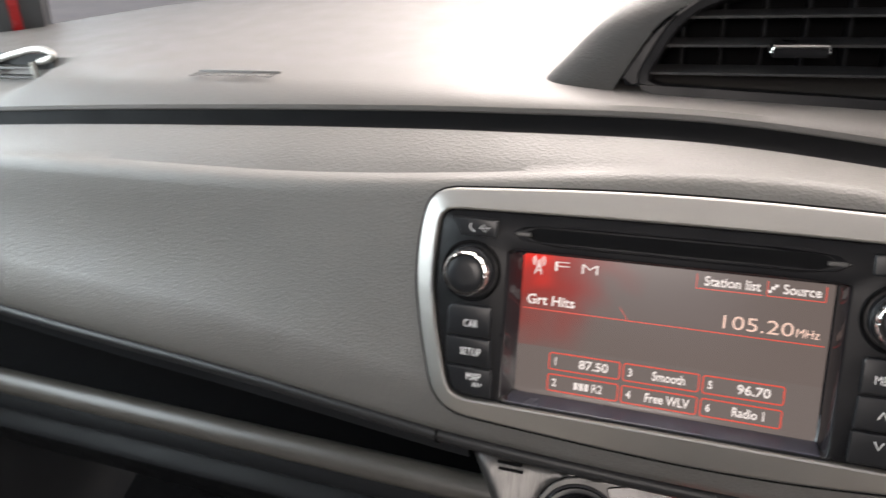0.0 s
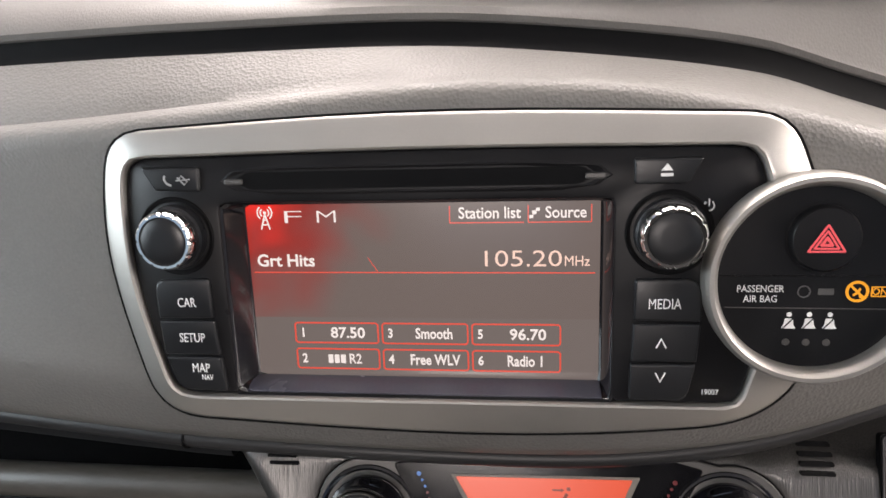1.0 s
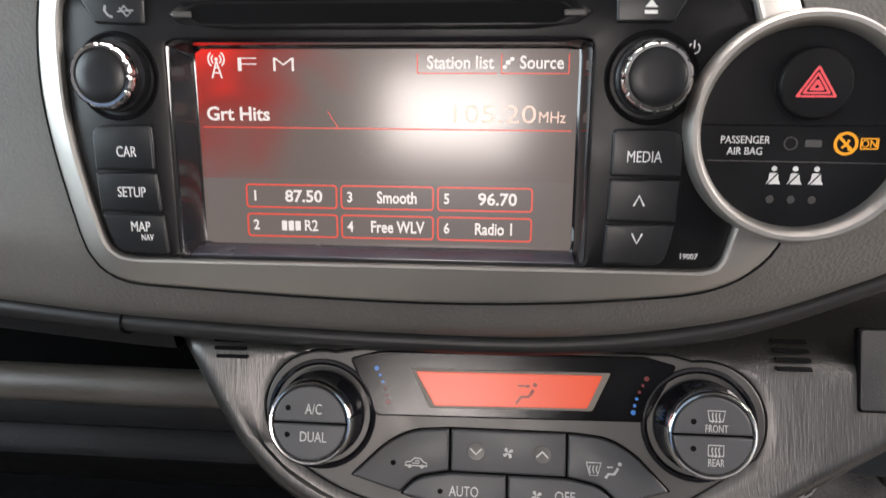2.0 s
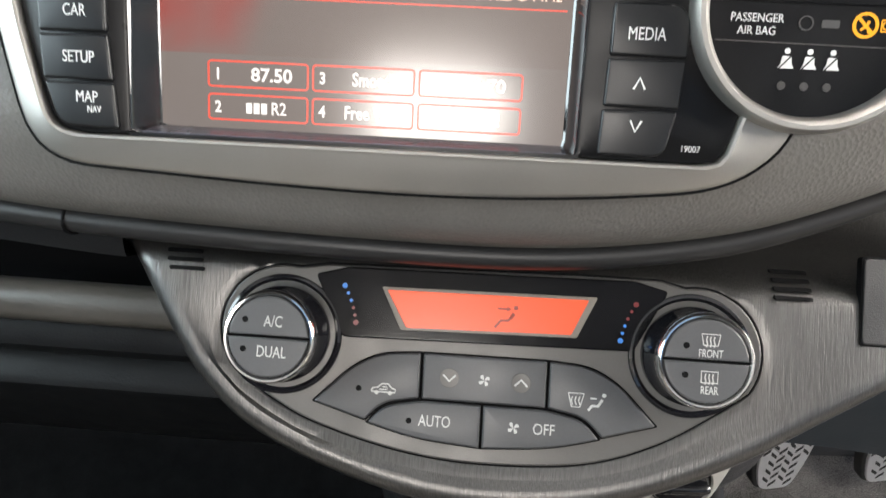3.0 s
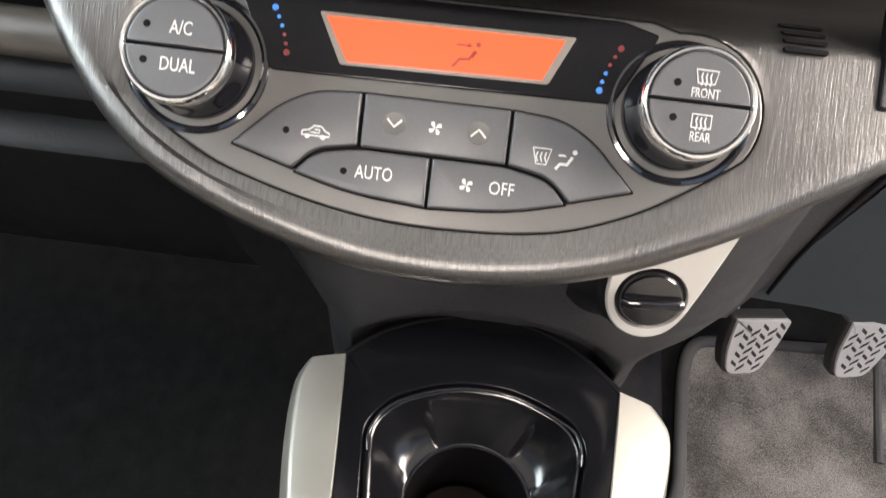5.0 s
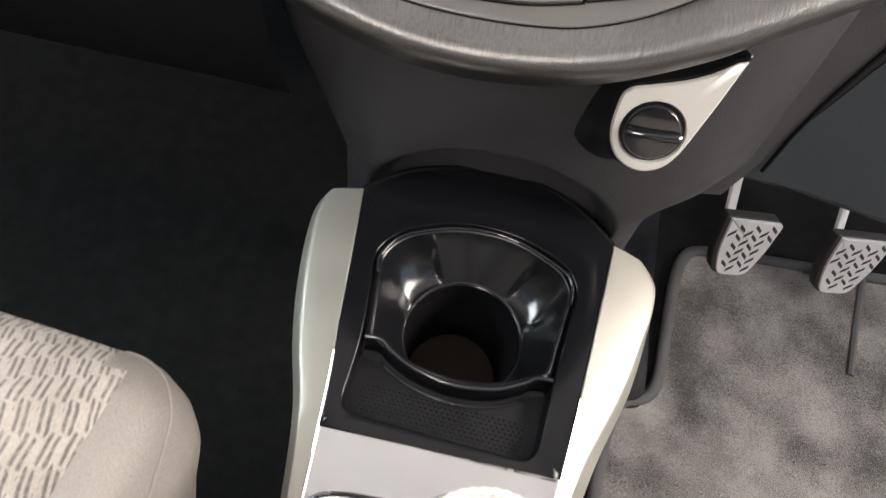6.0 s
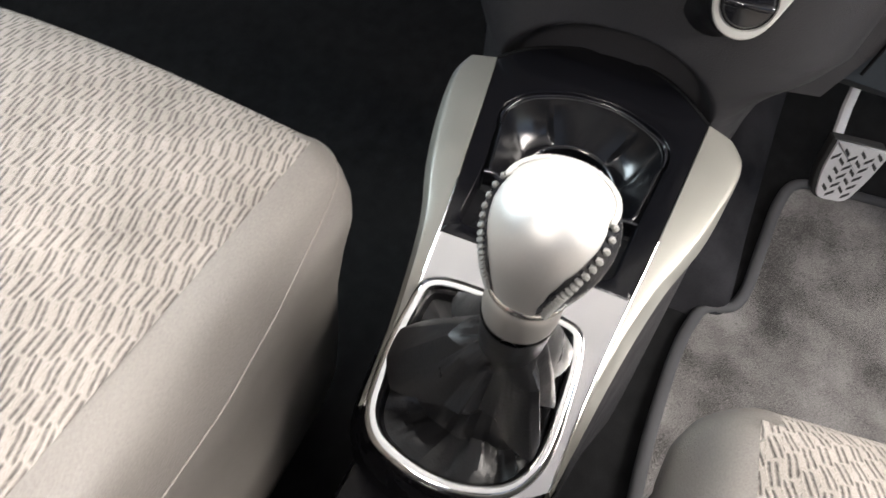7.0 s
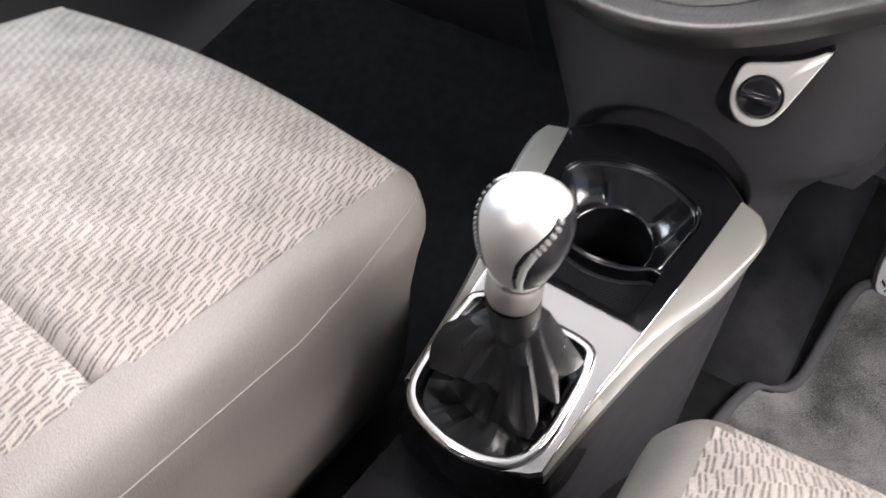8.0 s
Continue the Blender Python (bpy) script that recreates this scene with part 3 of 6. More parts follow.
us = np.arange(-740, 271, 5.0)
bm = bmesh.new()
grid = [[bm.verts.new((u * MM, y, z)) for y, z in pad_section(u)] for u in us]
hole = inset(BEZEL_OUT, 3)
inv = RADIO.inverted()
for i in range(len(us) - 1):
    for j in range(len(grid[0]) - 1):
        vs = (grid[i][j], grid[i + 1][j], grid[i + 1][j + 1], grid[i][j + 1])
        mid = inv @ (sum((v.co for v in vs), Vector()) / 4)
        if 6 < j < 47 and inside((mid.x / MM, mid.y / MM), hole):
            continue
        bm.faces.new(vs)
bmesh.ops.delete(bm, geom=[v for v in bm.verts if not v.link_faces], context="VERTS")
part("padded_band", bm, PAD, dash, "taupe-grey grained soft padding")


def roll_section(u):
    """The dark roll that closes the band from below: (y, z) pairs in the car's section."""
    low = curve_at(u, PX, P_LOW)
    s1 = max(0.0, min(1.0, (-105 - u) / 220))
    back = 6.0 + 3.0 * s1 * s1 * (3 - 2 * s1) * max(0.35, 1 - max(0, -360 - u) / 380)
    pts = [(low - 4, -36 - back)] + [(low - 15.0 + 5.6 * math.sin(radians(q)), -24.0 - back + 8.0 * math.cos(radians(q))) for q in range(80, -101, -15)] + [(low - 19, -40 - back)]
    return [(q.y, q.z) for q in (RADIO @ Vector((0, v * MM, n * MM)) for v, n in pts)]


part("lower_rail", loft([[(u * MM, y, z) for y, z in roll_section(u)] for u in us], False), RAIL, dash, "dark satin roll under the padding")
part("rail_joint", tube([(-0.174, y - 0.0004, z - 0.0003) for y, z in roll_section(-174)[1:-1]], 0.0007, 6, scale=1.0), GROOVE, dash, "dark joint across the roll")


# dark groove and the upper pad behind it
rows = []
for u in np.arange(-740, 601, 10.0):
    lip = curve_at(u, PX, P_LIPZ)
    rows.append([(u * MM, 0.056, lip - 0.03), (u * MM, 0.0615, lip - 0.010), (u * MM, 0.066, lip - 0.008), (u * MM, 0.0705, lip - 0.002), (u * MM, 0.073, lip + 0.0005)])
part("shadow_gap", loft(rows, False), GROOVE, dash, "black gap strip")
rows = []
for u in np.arange(-740, 801, 10.0):
    lip = curve_at(u, PX, P_LIPZ)
    far = curve_at(u, (-740, -400, -250, -140, -60, 60, 250, 800), (0.655, 0.660, 0.6595, 0.656, 0.6505, 0.6475, 0.646, 0.646))
    row = [(u * MM, 0.072, lip - 0.004), (u * MM, 0.0695, lip - 0.001), (u * MM, 0.0695, lip + 0.0015), (u * MM, 0.072, lip + 0.0035)]
    end = float(np.interp(u, (-740, -660, -560, -300, 0, 800), (0.17, 0.235, 0.345, 0.52, 0.60, 0.55)))
    dip = 0.0135 * min(1.0, max(0.0, (-486 - u) / 30))
    for y, w in ((0.080, 0.5), (0.09, 0.75), (0.105, 0.95), (0.121, 1), (0.126, 1)) + tuple((0.13 + (end - 0.13) * q / 6, 1) for q in range(1, 7)):
        row.append((u * MM, y, (lip + 0.0045) * (1 - w) + (far - 0.02 * max(0, y - 0.3)) * w - (dip * w if y < 0.123 else 0)))
    rows.append(row)
part("upper_pad", loft(rows, False), TOP, dash, "grained grey dashboard top")
text("SRS AIRBAG", 5.6, -327, 88.5, 659.6, LETTERDARK, dash, squeeze=1.5, thick=0.25, label="moulded airbag lettering")
bm = prism(rrect(-357, 96.5, -297, 98.6, 0.8), 655, 660.2, 0.4)
part("airbag_seam", bm, LETTERDARK, dash)

# ---- central air vents on top ----
vent = thing("centre_air_vents", pose(0, 0.0955, 0.652), "twin dark dashboard air vents in a raised grey hood", "air vent")
VX = ((-84, 33), (54, 168))
# hood: a soft dark flank that sweeps up beside the opening and runs back over it
EDGE = [(-104, -1, -8), (-98, 1, 4), (-89, 5, 19), (-79, 8.5, 33), (-64, 11, 43), (-40, 14, 55)]
CREST = [(-158, 8, -16), (-142, 14, -1), (-127, 24, 13), (-112, 34, 27), (-92, 46, 40), (-52, 58, 60)]
e, c = spline(EDGE, 5, False), spline(CREST, 5, False)
rows = []
for k in range(11):
    t = k / 10
    bulge = 7.0 * math.sin(math.pi * t ** 1.5)
    rows.append([(ex + (cx - ex) * t - bulge * 0.35, ey + (cy - ey) * t ** 1.7 - bulge * 0.2, ez + (cz - ez) * t + bulge * 0.6) for (ex, ey, ez), (cx, cy, cz) in zip(e, c)])
for dx, dy, dz in ((3, 14, -1.5), (9, 40, -6), (26, 100, -18), (60, 190, -62)):
    rows.append([(cx + dx, cy + dy, cz + dz) for cx, cy, cz in c])
part("hood_flank", loft(rows, False, scale=MM), HOOD, vent, "dark grained hood flank")
rows = [[(x, y, z) for x in np.linspace(-48, 190, 20)] for y, z in ((13, 53), (17, 58), (30, 62), (70, 62), (130, 50), (230, 0))]
part("hood", loft(rows, False, scale=MM), TOP, vent, "grained grey hood")
for x0, x1 in VX:
    flip = x0 > 0
    o = [(-99, 4), (41, -2), (41, 57), (-44, 57), (-66, 43), (-80, 33)]
    i = [(-84.5, 5.6), (33, 0), (33, 50), (-30, 50), (-60, 41), (-70.5, 32)]
    if flip:
        o, i = ([(87 - x, y) for x, y in q][::-1] for q in (o, i))
    o, i = rounded(o, 9), rounded(i, 7)
    body = rim([(o, -30), (o, -1.5), (inset(o, 1.2), 0), (inset(i, -5.5), 0), (inset(i, -5), -0.7), (inset(i, -4.4), 0), (inset(i, -0.8), -0.6), (i, -2.5), (i, -55)], ((x0 + x1) / 2, 22), 96, cap=True)
    body.transform(Matrix(((1, 0, 0, 0), (0, 0.25, -0.97, 0), (0, 0.97, 0.25, 0), (0, 0, 0, 1))))
    part("vent_frame", body, FACE, vent, "black vent surround")
    for z in (9, 22, 35, 46):
        a, b = -86 + z * 0.42, 33
        if flip:
            a, b = 87 - b, 87 - a
        bm = box_bm(a * MM, 0.004 + z * 0.25 * MM, (z - 0.6) * MM, b * MM, 0.020 + z * 0.25 * MM, (z + 0.6) * MM)
        bmesh.ops.bevel(bm, geom=bm.edges[:], offset=0.0004, segments=2, affect="EDGES")
        part("slat", bm, BLACK, vent)
    # added black plate: the duct's shade put in as colour, hiding the lit cap
    part("vent_shade_plate", box_bm((x0 - 1) * MM, 0.0465, 0.001, (x1 + 1) * MM, 0.048, 0.054), GROOVE, vent, "black plate standing in for the shade inside the vent")
    for x in np.arange(x0 + 16, x1, 19):
        bm = box_bm((x - 0.8) * MM, 0.028, 0.002, (x + 0.8) * MM, 0.045, 0.050)
        part("upright_vane", bm, FACE, vent)
    xm = -15 if x0 < 0 else 102
    bm = box_bm((xm - 13) * MM, 0.001, 0.0185, (xm + 13) * MM, 0.014, 0.0245)
    bmesh.ops.bevel(bm, geom=bm.edges[:], offset=0.0015, segments=2, affect="EDGES")
    tab = part("vent_tab", bm, FACE, vent, "small chrome-edged vane tab")
    part("tab_edge", tube([(xm - 12, 1.4, 21), (xm - 11.5, 1.4, 24.2), (xm + 11.5, 1.4, 24.2), (xm + 12, 1.4, 21)], 0.7, 8), CHROME, tab)
bm = box_bm(0.034, -0.004, -0.006, 0.053, 0.02, 0.066)
bmesh.ops.bevel(bm, geom=bm.edges[:], offset=0.002, segments=2, affect="EDGES")
part("divider", bm, BLACK, vent)

# round side vent at the passenger's end
side = thing("side_air_vent", pose(-0.56, 0.118, 0.64), "side air vent with dark slats under a pale metallic brow", "air vent")
BROW = [(-75, 0, -4), (-35, 0, 10), (4.5, 0, 19.5), (24, 0, 23.5), (37, 0, 26), (47, 0, 26.8), (55, 0, 25.6), (58.5, 0, 23), (54, 0, 20), (44, 0, 17.5)]
part("vent_ring", tube(spline(BROW, 6, False), 2.6, 10), SILVER, side, "satin metallic brow")
part("vent_bowl", box_bm(-0.090, 0.005, -0.03, 0.050, 0.008, 0.022), FACE, side, "dark vent opening")
for z in (-8, -1, 6, 13):
    part("slat", box_bm(-0.088, -0.001, (z - 0.8) * MM, 0.034, 0.005, (z + 0.8) * MM), INNER, side)
for x in (-4, 36):
    part("vent_post", tube([(x - 3, 0, -20), (x, 0, 17)], 2.2, 8), SILVER, side, "pale post")

# ---- glovebox shelf and lower dashboard on the passenger's side ----
glove = thing("glovebox", pose(0, 0, 0), "dark glovebox with an open shelf and a rounded brown-grey lip", "glovebox")


def lengthwise(profile, x0, x1, taper=0.0):
    rows = []
    for x in np.linspace(x0, x1, 24):
        t = (x - x0) / (x1 - x0)
        rows.append([(x, y, z + taper * t) for y, z in profile])
    return loft(rows, False)


def lip_profile(y, z, r):
    return [(y + r + 0.016, z - 0.02), (y + r + 0.010, z - 0.008), (y + r + 0.005, z - 0.0015)] + [(y + r - r * math.sin(radians(a)), z - r + r * math.cos(radians(a))) for a in range(0, 181, 15)] + [(y + r + 0.004, z - 2 * r - 0.001)]


# shelf recess lined in the gap black: its deep shade is put into the colour
part("shaded_shelf_back", lengthwise([(0.062, 0.60), (0.075, 0.55), (0.085, 0.50), (0.085, 0.45), (0.06, 0.434), (0.012, 0.434)], -0.74, -0.10), GROOVE, glove)
part("shelf_lip", lengthwise(lip_profile(-0.004, 0.4545, 0.009), -0.74, -0.115, -0.004), SHELF, glove, "rounded brown-grey shelf lip")
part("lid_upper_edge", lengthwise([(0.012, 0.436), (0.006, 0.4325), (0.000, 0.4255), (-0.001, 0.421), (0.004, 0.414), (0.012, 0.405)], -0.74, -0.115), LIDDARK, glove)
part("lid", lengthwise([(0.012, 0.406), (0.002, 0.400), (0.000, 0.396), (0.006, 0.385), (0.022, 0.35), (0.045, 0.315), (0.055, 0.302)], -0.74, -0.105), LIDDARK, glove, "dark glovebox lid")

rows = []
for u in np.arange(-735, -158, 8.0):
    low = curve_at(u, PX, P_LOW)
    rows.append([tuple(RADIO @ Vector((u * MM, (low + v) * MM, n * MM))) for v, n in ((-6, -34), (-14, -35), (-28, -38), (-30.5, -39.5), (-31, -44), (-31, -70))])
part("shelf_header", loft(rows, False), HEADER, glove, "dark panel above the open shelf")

# ---- head unit ----
unit = thing("car_radio", RADIO, "black touchscreen car radio in a satin silver surround", "car radio")
bez = rim([(BEZEL_OUT, -8), (BEZEL_OUT, -0.6), (inset(BEZEL_OUT, 0.6), 0.5), (inset(BEZEL_OUT, 1.8), 1.3), (inset(BEZEL_IN, -2.6), 2.4), (inset(BEZEL_IN, -1.2), 2.9), (inset(BEZEL_IN, -0.4), 2.5), (BEZEL_IN, 1.6), (BEZEL_IN, -3)], BC, 220)
part("bezel_joint", rim([(inset(BEZEL_OUT, -0.5), -7), (inset(BEZEL_OUT, -0.5), 0.12), (inset(BEZEL_OUT, 2), 0.12)], BC, 220), GROOVE, unit, "dark joint round the surround")
part("bezel", bez, SILVER, unit, "satin silver surround")
REC = rrect(-134.5, -36.5, 9.5, 39.3, 2)
SCR = rrect(-126.2, -30.2, 5.4, 38.2, 0.8)
DEEP = Matrix.Translation((0.377 * MM, -2.52 * MM, -8 * MM)) @ Matrix.Diagonal((1.029, 1.029, 1, 1))
SCR_DEEP = [(x * 1.029 + 0.377, y * 1.029 - 2.52) for x, y in SCR]
face = rim([(inset(BEZEL_IN, 0.5), -3), (inset(BEZEL_IN, 0.5), 0.3), (inset(BEZEL_IN, 1.2), 0.8), (inset(REC, -1), 0.8), (inset(REC, -0.3), 0.6), (REC, 0)], BC, 220)
part("faceplate", face, FACE, unit, "black plastic faceplate")
part("screen_frame", rim([(REC, 0.1), (inset(REC, 1), -1.0), (inset(SCR_DEEP, -1.0), -11.4), (SCR_DEEP, -12.3)], (-60, 3), 160), PIANO, unit, "gloss black screen recess")
part("screen_ledge", loft([[(u, v, z) for v, z in ((-36.4, -0.9), (-36.0, -0.2), (-35.3, -0.3), (-34.0, -6.5), (-33.3, -11.0), (-33.4, -12.2))] for u in np.linspace(-131, 6.5, 24)], False, scale=MM), mat("ledge_gloss", (0.07, 0.07, 0.09), 0.22, var=0.08), unit, "grey gloss ledge below the screen")
disp = part("display", prism(inset(SCR, -0.2), -5, -4.0), SCREEN, unit, "lit display with red corner glow")
disp.matrix_local = DEEP
Z = -3.9
text("Grt Hits", 4.8, -123.6, 16.2, Z, LIT_WHITE, disp, "LEFT", 1.02, bold=0.12)
text("F", 5.0, -108.4, 33.0, Z, LIT_WHITE, disp, "CENTER", 2.9, bold=-0.12)
text("M", 5.0, -95.0, 33.0, Z, LIT_WHITE, disp, "CENTER", 1.75, bold=-0.12)
text("Station list", 4.3, -34.0, 33.8, Z, LIT_WHITE, disp, "CENTER", 0.90, bold=0.08)
text("Source", 4.3, -6.6, 33.8, Z, LIT_WHITE, disp, "CENTER", 0.88, bold=0.08)
text("105.20", 6.3, -22.9, 16.6, Z, LIT_FREQ, disp, "CENTER", 1.30, bold=-0.04)
text("MHz", 3.9, -2.6, 15.8, Z, LIT_FREQ, disp, "CENTER", 0.9)
tower = [stroke([(-120.6, 28.6), (-118.9, 34.5)], 0.55), stroke([(-117.2, 28.6), (-118.9, 34.5)], 0.55), stroke([(-120.2, 30.4), (-117.6, 30.4)], 0.5), stroke([(-119.7, 32.2), (-118.1, 32.2)], 0.5), circle(-118.9, 35, 0.6, 10)]
for s in (-1, 1):
    for r in (1.7, 2.9):
        tower.append(stroke([(-118.9 + s * r * math.cos(radians(a)), 35 + r * math.sin(radians(a))) for a in (-50, -25, 0, 25, 50)], 0.5))
bars(tower, Z, LIT_WHITE, disp, "tower_icon")
bars([rrect(-15.0, 33.6, -13.4, 35.0, 0.3), rrect(-13.6, 34.8, -12.2, 36.0, 0.3), rrect(-16.0, 32.2, -14.6, 33.4, 0.3)], Z, LIT_WHITE, disp, "source_icon").location = (-0.0036, -0.0003, 0)
bars([stroke([(-125, 11.8), (4, 11.5)], 0.45)], Z, LIT_RED, disp, "divider_line")
bars([stroke([(-80, 17.5), (-76.5, 12.2)], 0.25)], Z, LIT_RED, disp, "needle_line")
bars([stroke([(-48.5, 30.4), (-21.5, 30.4)], 0.4), stroke([(-48.5, 30.4), (-48.5, 36.8)], 0.4), stroke([(-20.0, 30.4), (2.4, 30.4)], 0.4), stroke([(2.4, 30.4), (2.4, 36.8)], 0.4), stroke([(-20.0, 30.4), (-20.0, 36.8)], 0.4)], Z, LIT_RED, disp, "tab_lines")
STATIONS = ((("1", "87.50"), ("2", None)), (("3", "Smooth"), ("4", "Free WLV")), (("5", "96.70"), ("6", "Radio 1")))
for c, column in enumerate(STATIONS):
    for r, (num, word) in enumerate(column):
        x0, y0 = -110.8 + c * 34.6, -16.8 - r * 10.6
        frame_line(x0, y0, x0 + 33.5, y0 + 8.7, 1.4, 0.62, Z, LIT_RED, disp, "preset_key")
        text(num, 3.7, x0 + 3.4, y0 + 4.2, Z, LIT_WHITE, disp, "CENTER", 0.85, bold=0.12)
        if word:
            text(word, 4.3, x0 + (21.2 if word[0].isdigit() else 20.3), y0 + 4.2, Z, LIT_WHITE, disp, "CENTER", 1.04 if word[0].isdigit() else 0.77, bold=0.12)
        else:
            bars([rrect(x0 + 12.8 + 2.5 * k, y0 + 2.5, x0 + 14.7 + 2.5 * k, y0 + 6.0, 0.3) for k in range(3)], Z, LIT_WHITE, disp, "lettering")
            text("R2", 4.1, x0 + 23.6, y0 + 4.2, Z, LIT_WHITE, disp, "CENTER", 0.84, bold=0.05)

# disc slot
part("slot_surround", rim([(rounded([(-134, 47), (-126, 53), (2, 53), (10, 47), (0, 42), (-124, 42)], 2), 0.7), (rounded([(-133, 47), (-125.5, 52), (1.5, 52), (9, 47), (-0.5, 43), (-123.5, 43)], 2), 1.3), (rounded([(-128, 47.4), (-122, 50.4), (-2, 50.4), (4, 47.4), (-3, 44.4), (-121, 44.4)], 2), 0.2), (rounded([(-127, 47.4), (-122, 50), (-2, 50), (3, 47.4), (-3, 44.8), (-121, 44.8)], 1), -1.5)], (-62, 47.4), 120), FACE, unit, "disc slot surround")
part("disc_slot", prism(rounded([(-128, 47.4), (-122, 50.6), (-2, 50.6), (4, 47.4), (-3, 44.2), (-121, 44.2)], 1.5), -2.5, 0.9, 0), GROOVE, unit, "black disc slot")
for x in (-130.5, 0.0):
    part("slot_tab", prism(rrect(x - 0.5, 46.2, x + 6.5, 48.2, 0.6), 0.6, 1.7, 0.4), INNER, unit)


def plate(poly, r, z0, z1, bev, seg=3):
    """A key with rounded corners and a rounded upper edge."""
    levels = [(0, z0), (0, z1 - bev)] + [(bev * (1 - math.cos(math.pi / 2 * k / seg)), z1 - bev + bev * math.sin(math.pi / 2 * k / seg)) for k in range(1, seg + 1)]
    rows = []
    for d, z in levels:
        rr = [max(0.25, q - d) for q in r] if isinstance(r, (list, tuple)) else max(0.25, r - d)
        rows.append([(x, y, z) for x, y in rounded(inset(poly, d) if d else poly, rr)])
    return loft(rows, True, True, True, None, MM)


def key(pts, zt, material, parent, name, bev=0.9, r=1.2, z0=0.0, label=""):
    return part(name, plate(pts, r, z0, zt, bev), material, parent, label)


k1 = key([(-163, 53.2), (-140, 53), (-140.4, 43.9), (-158, 44.4)], 2.2, BUTTON, unit, "phone_key", label="slanted black phone key")
bars([stroke([(-153.5, 50.2), (-153.9, 48.6), (-152.8, 47.0), (-151.2, 46.4)], 0.8), stroke([(-148.6, 49.4), (-146.2, 46.6), (-144.8, 47.8), (-147, 50), (-148.8, 48)], 0.5), stroke([(-149.4, 48.2), (-143.8, 48.6)], 0.45)], 2.25, mat("grey_print", (0.35, 0.35, 0.35), 0.5), k1, "phone_icon")
k2 = key([(15.6, 53), (38.8, 52.8), (33.8, 44.0), (16, 44)], 2.2, BUTTON, unit, "eject_key", label="slanted black eject key")
bars([[(24.5, 48.6), (28.5, 48.6), (26.5, 51)], rrect(24.5, 46.6, 28.5, 47.7, 0.1)], 2.25, PRINT, k2, "eject_icon")
LEFT = (("CAR", [(-162.8, 10.2), (-140.6, 10.8), (-140.4, -5.0), (-162.6, -5.2)]), ("SETUP", [(-162.7, -6.0), (-140.2, -5.9), (-139, -20.0), (-162.0, -19.9)]), ("MAP", [(-161.7, -20.8), (-138.8, -20.8), (-137.6, -35.0), (-157.2, -34.6)]))
for i, (word, pts) in enumerate(LEFT):
    k = key(pts, 2.6, BUTTON, unit, "menu_key", r=(4.5, 2, 1, 1) if i == 0 else ((1, 1, 1, 4.5) if i == 2 else 1))
    text(word, 3.8, (-150.5, -149.8, -147.6)[i], (1.2, -13.0, -25.4)[i], 2.7, PRINT, k, squeeze=0.72)
    if i == 2:
        text("NAV", 2.3, -145.3, -29.2, 2.7, PRINT, k, squeeze=0.72)
RIGHT = (("MEDIA", [(16.8, 10.8), (37, 10.8), (40, 6), (40, -4.8), (16.8, -4.8)]), ("up", [(16.6, -5.6), (40, -5.6), (39, -20), (16.2, -20)]), ("down", [(16, -20.8), (38.8, -20.8), (36, -34.8), (15.6, -34.8)]))
for i, (word, pts) in enumerate(RIGHT):
    k = key(pts, 2.6, BUTTON, unit, "menu_key", r=(2, 3, 4, 1, 1) if i == 0 else ((1, 1, 4.5, 1) if i == 2 else 1))
    if i == 0:
        text(word, 3.9, 27.2, 1.6, 2.7, PRINT, k, squeeze=0.72)
    else:
        s = 1 if i == 1 else -1
        y = -12.8 if i == 1 else -25.6
        bars([stroke([(24.8, y - 1.7 * s), (26.5, y + 1.7 * s), (28.2, y - 1.7 * s)], 0.6)], 2.65, PRINT, k, "arrow_icon")
text("19007", 2.0, 44.2, -31.8, 0.9, PRINT, unit, squeeze=0.9)
bars([stroke([(40.9 + 1.7 * math.cos(radians(a)), 36.2 + 1.7 * math.sin(radians(a))) for a in range(125, 416, 24)], 0.4), stroke([(40.9, 36.2), (40.9, 38.6)], 0.4)], 0.95, PRINT, unit, "power_icon")


def radio_knob(x, y):
    part("knob_well", lathe([(15.2, 0.7), (14.6, 1.4), (13.4, 1.2), (13, 0.2)], x, y, 48, cap=True), GROOVE, unit)
    kb = part("volume_knob", lathe([(12.2, 0.4), (12.0, 4.5), (11.2, 5.0), (10.9, 8.2), (10.8, 9.6)], x, y, 48), BUTTON, unit, "black rotary knob with notched chrome rim")
    n, rows = 96, []
    for r, z in ((10.9, 6.6), (11.2, 8.6), (11.0, 10.2), (10.1, 11.3), (9.1, 11.3), (8.8, 10.6)):
        row = []
        for q in range(n):
            a = 2 * math.pi * q / n
            notch = 0.55 if (q % 8) == 0 and r > 10 else 0
            row.append((x + (r - notch) * math.cos(a), y + (r - notch) * math.sin(a), z))
        rows.append(row)
    part("chrome_rim", loft(rows, True, scale=MM), CHROME, kb, "notched chrome rim")
    part("knob_face", lathe([(9.0, 10.2), (8.8, 10.8), (8.1, 11.2), (4, 11.35), (0.2, 11.4)], x, y, 48), BUTTON, kb)


radio_knob(-152.4, 27.0)
radio_knob(28.2, 27.0)

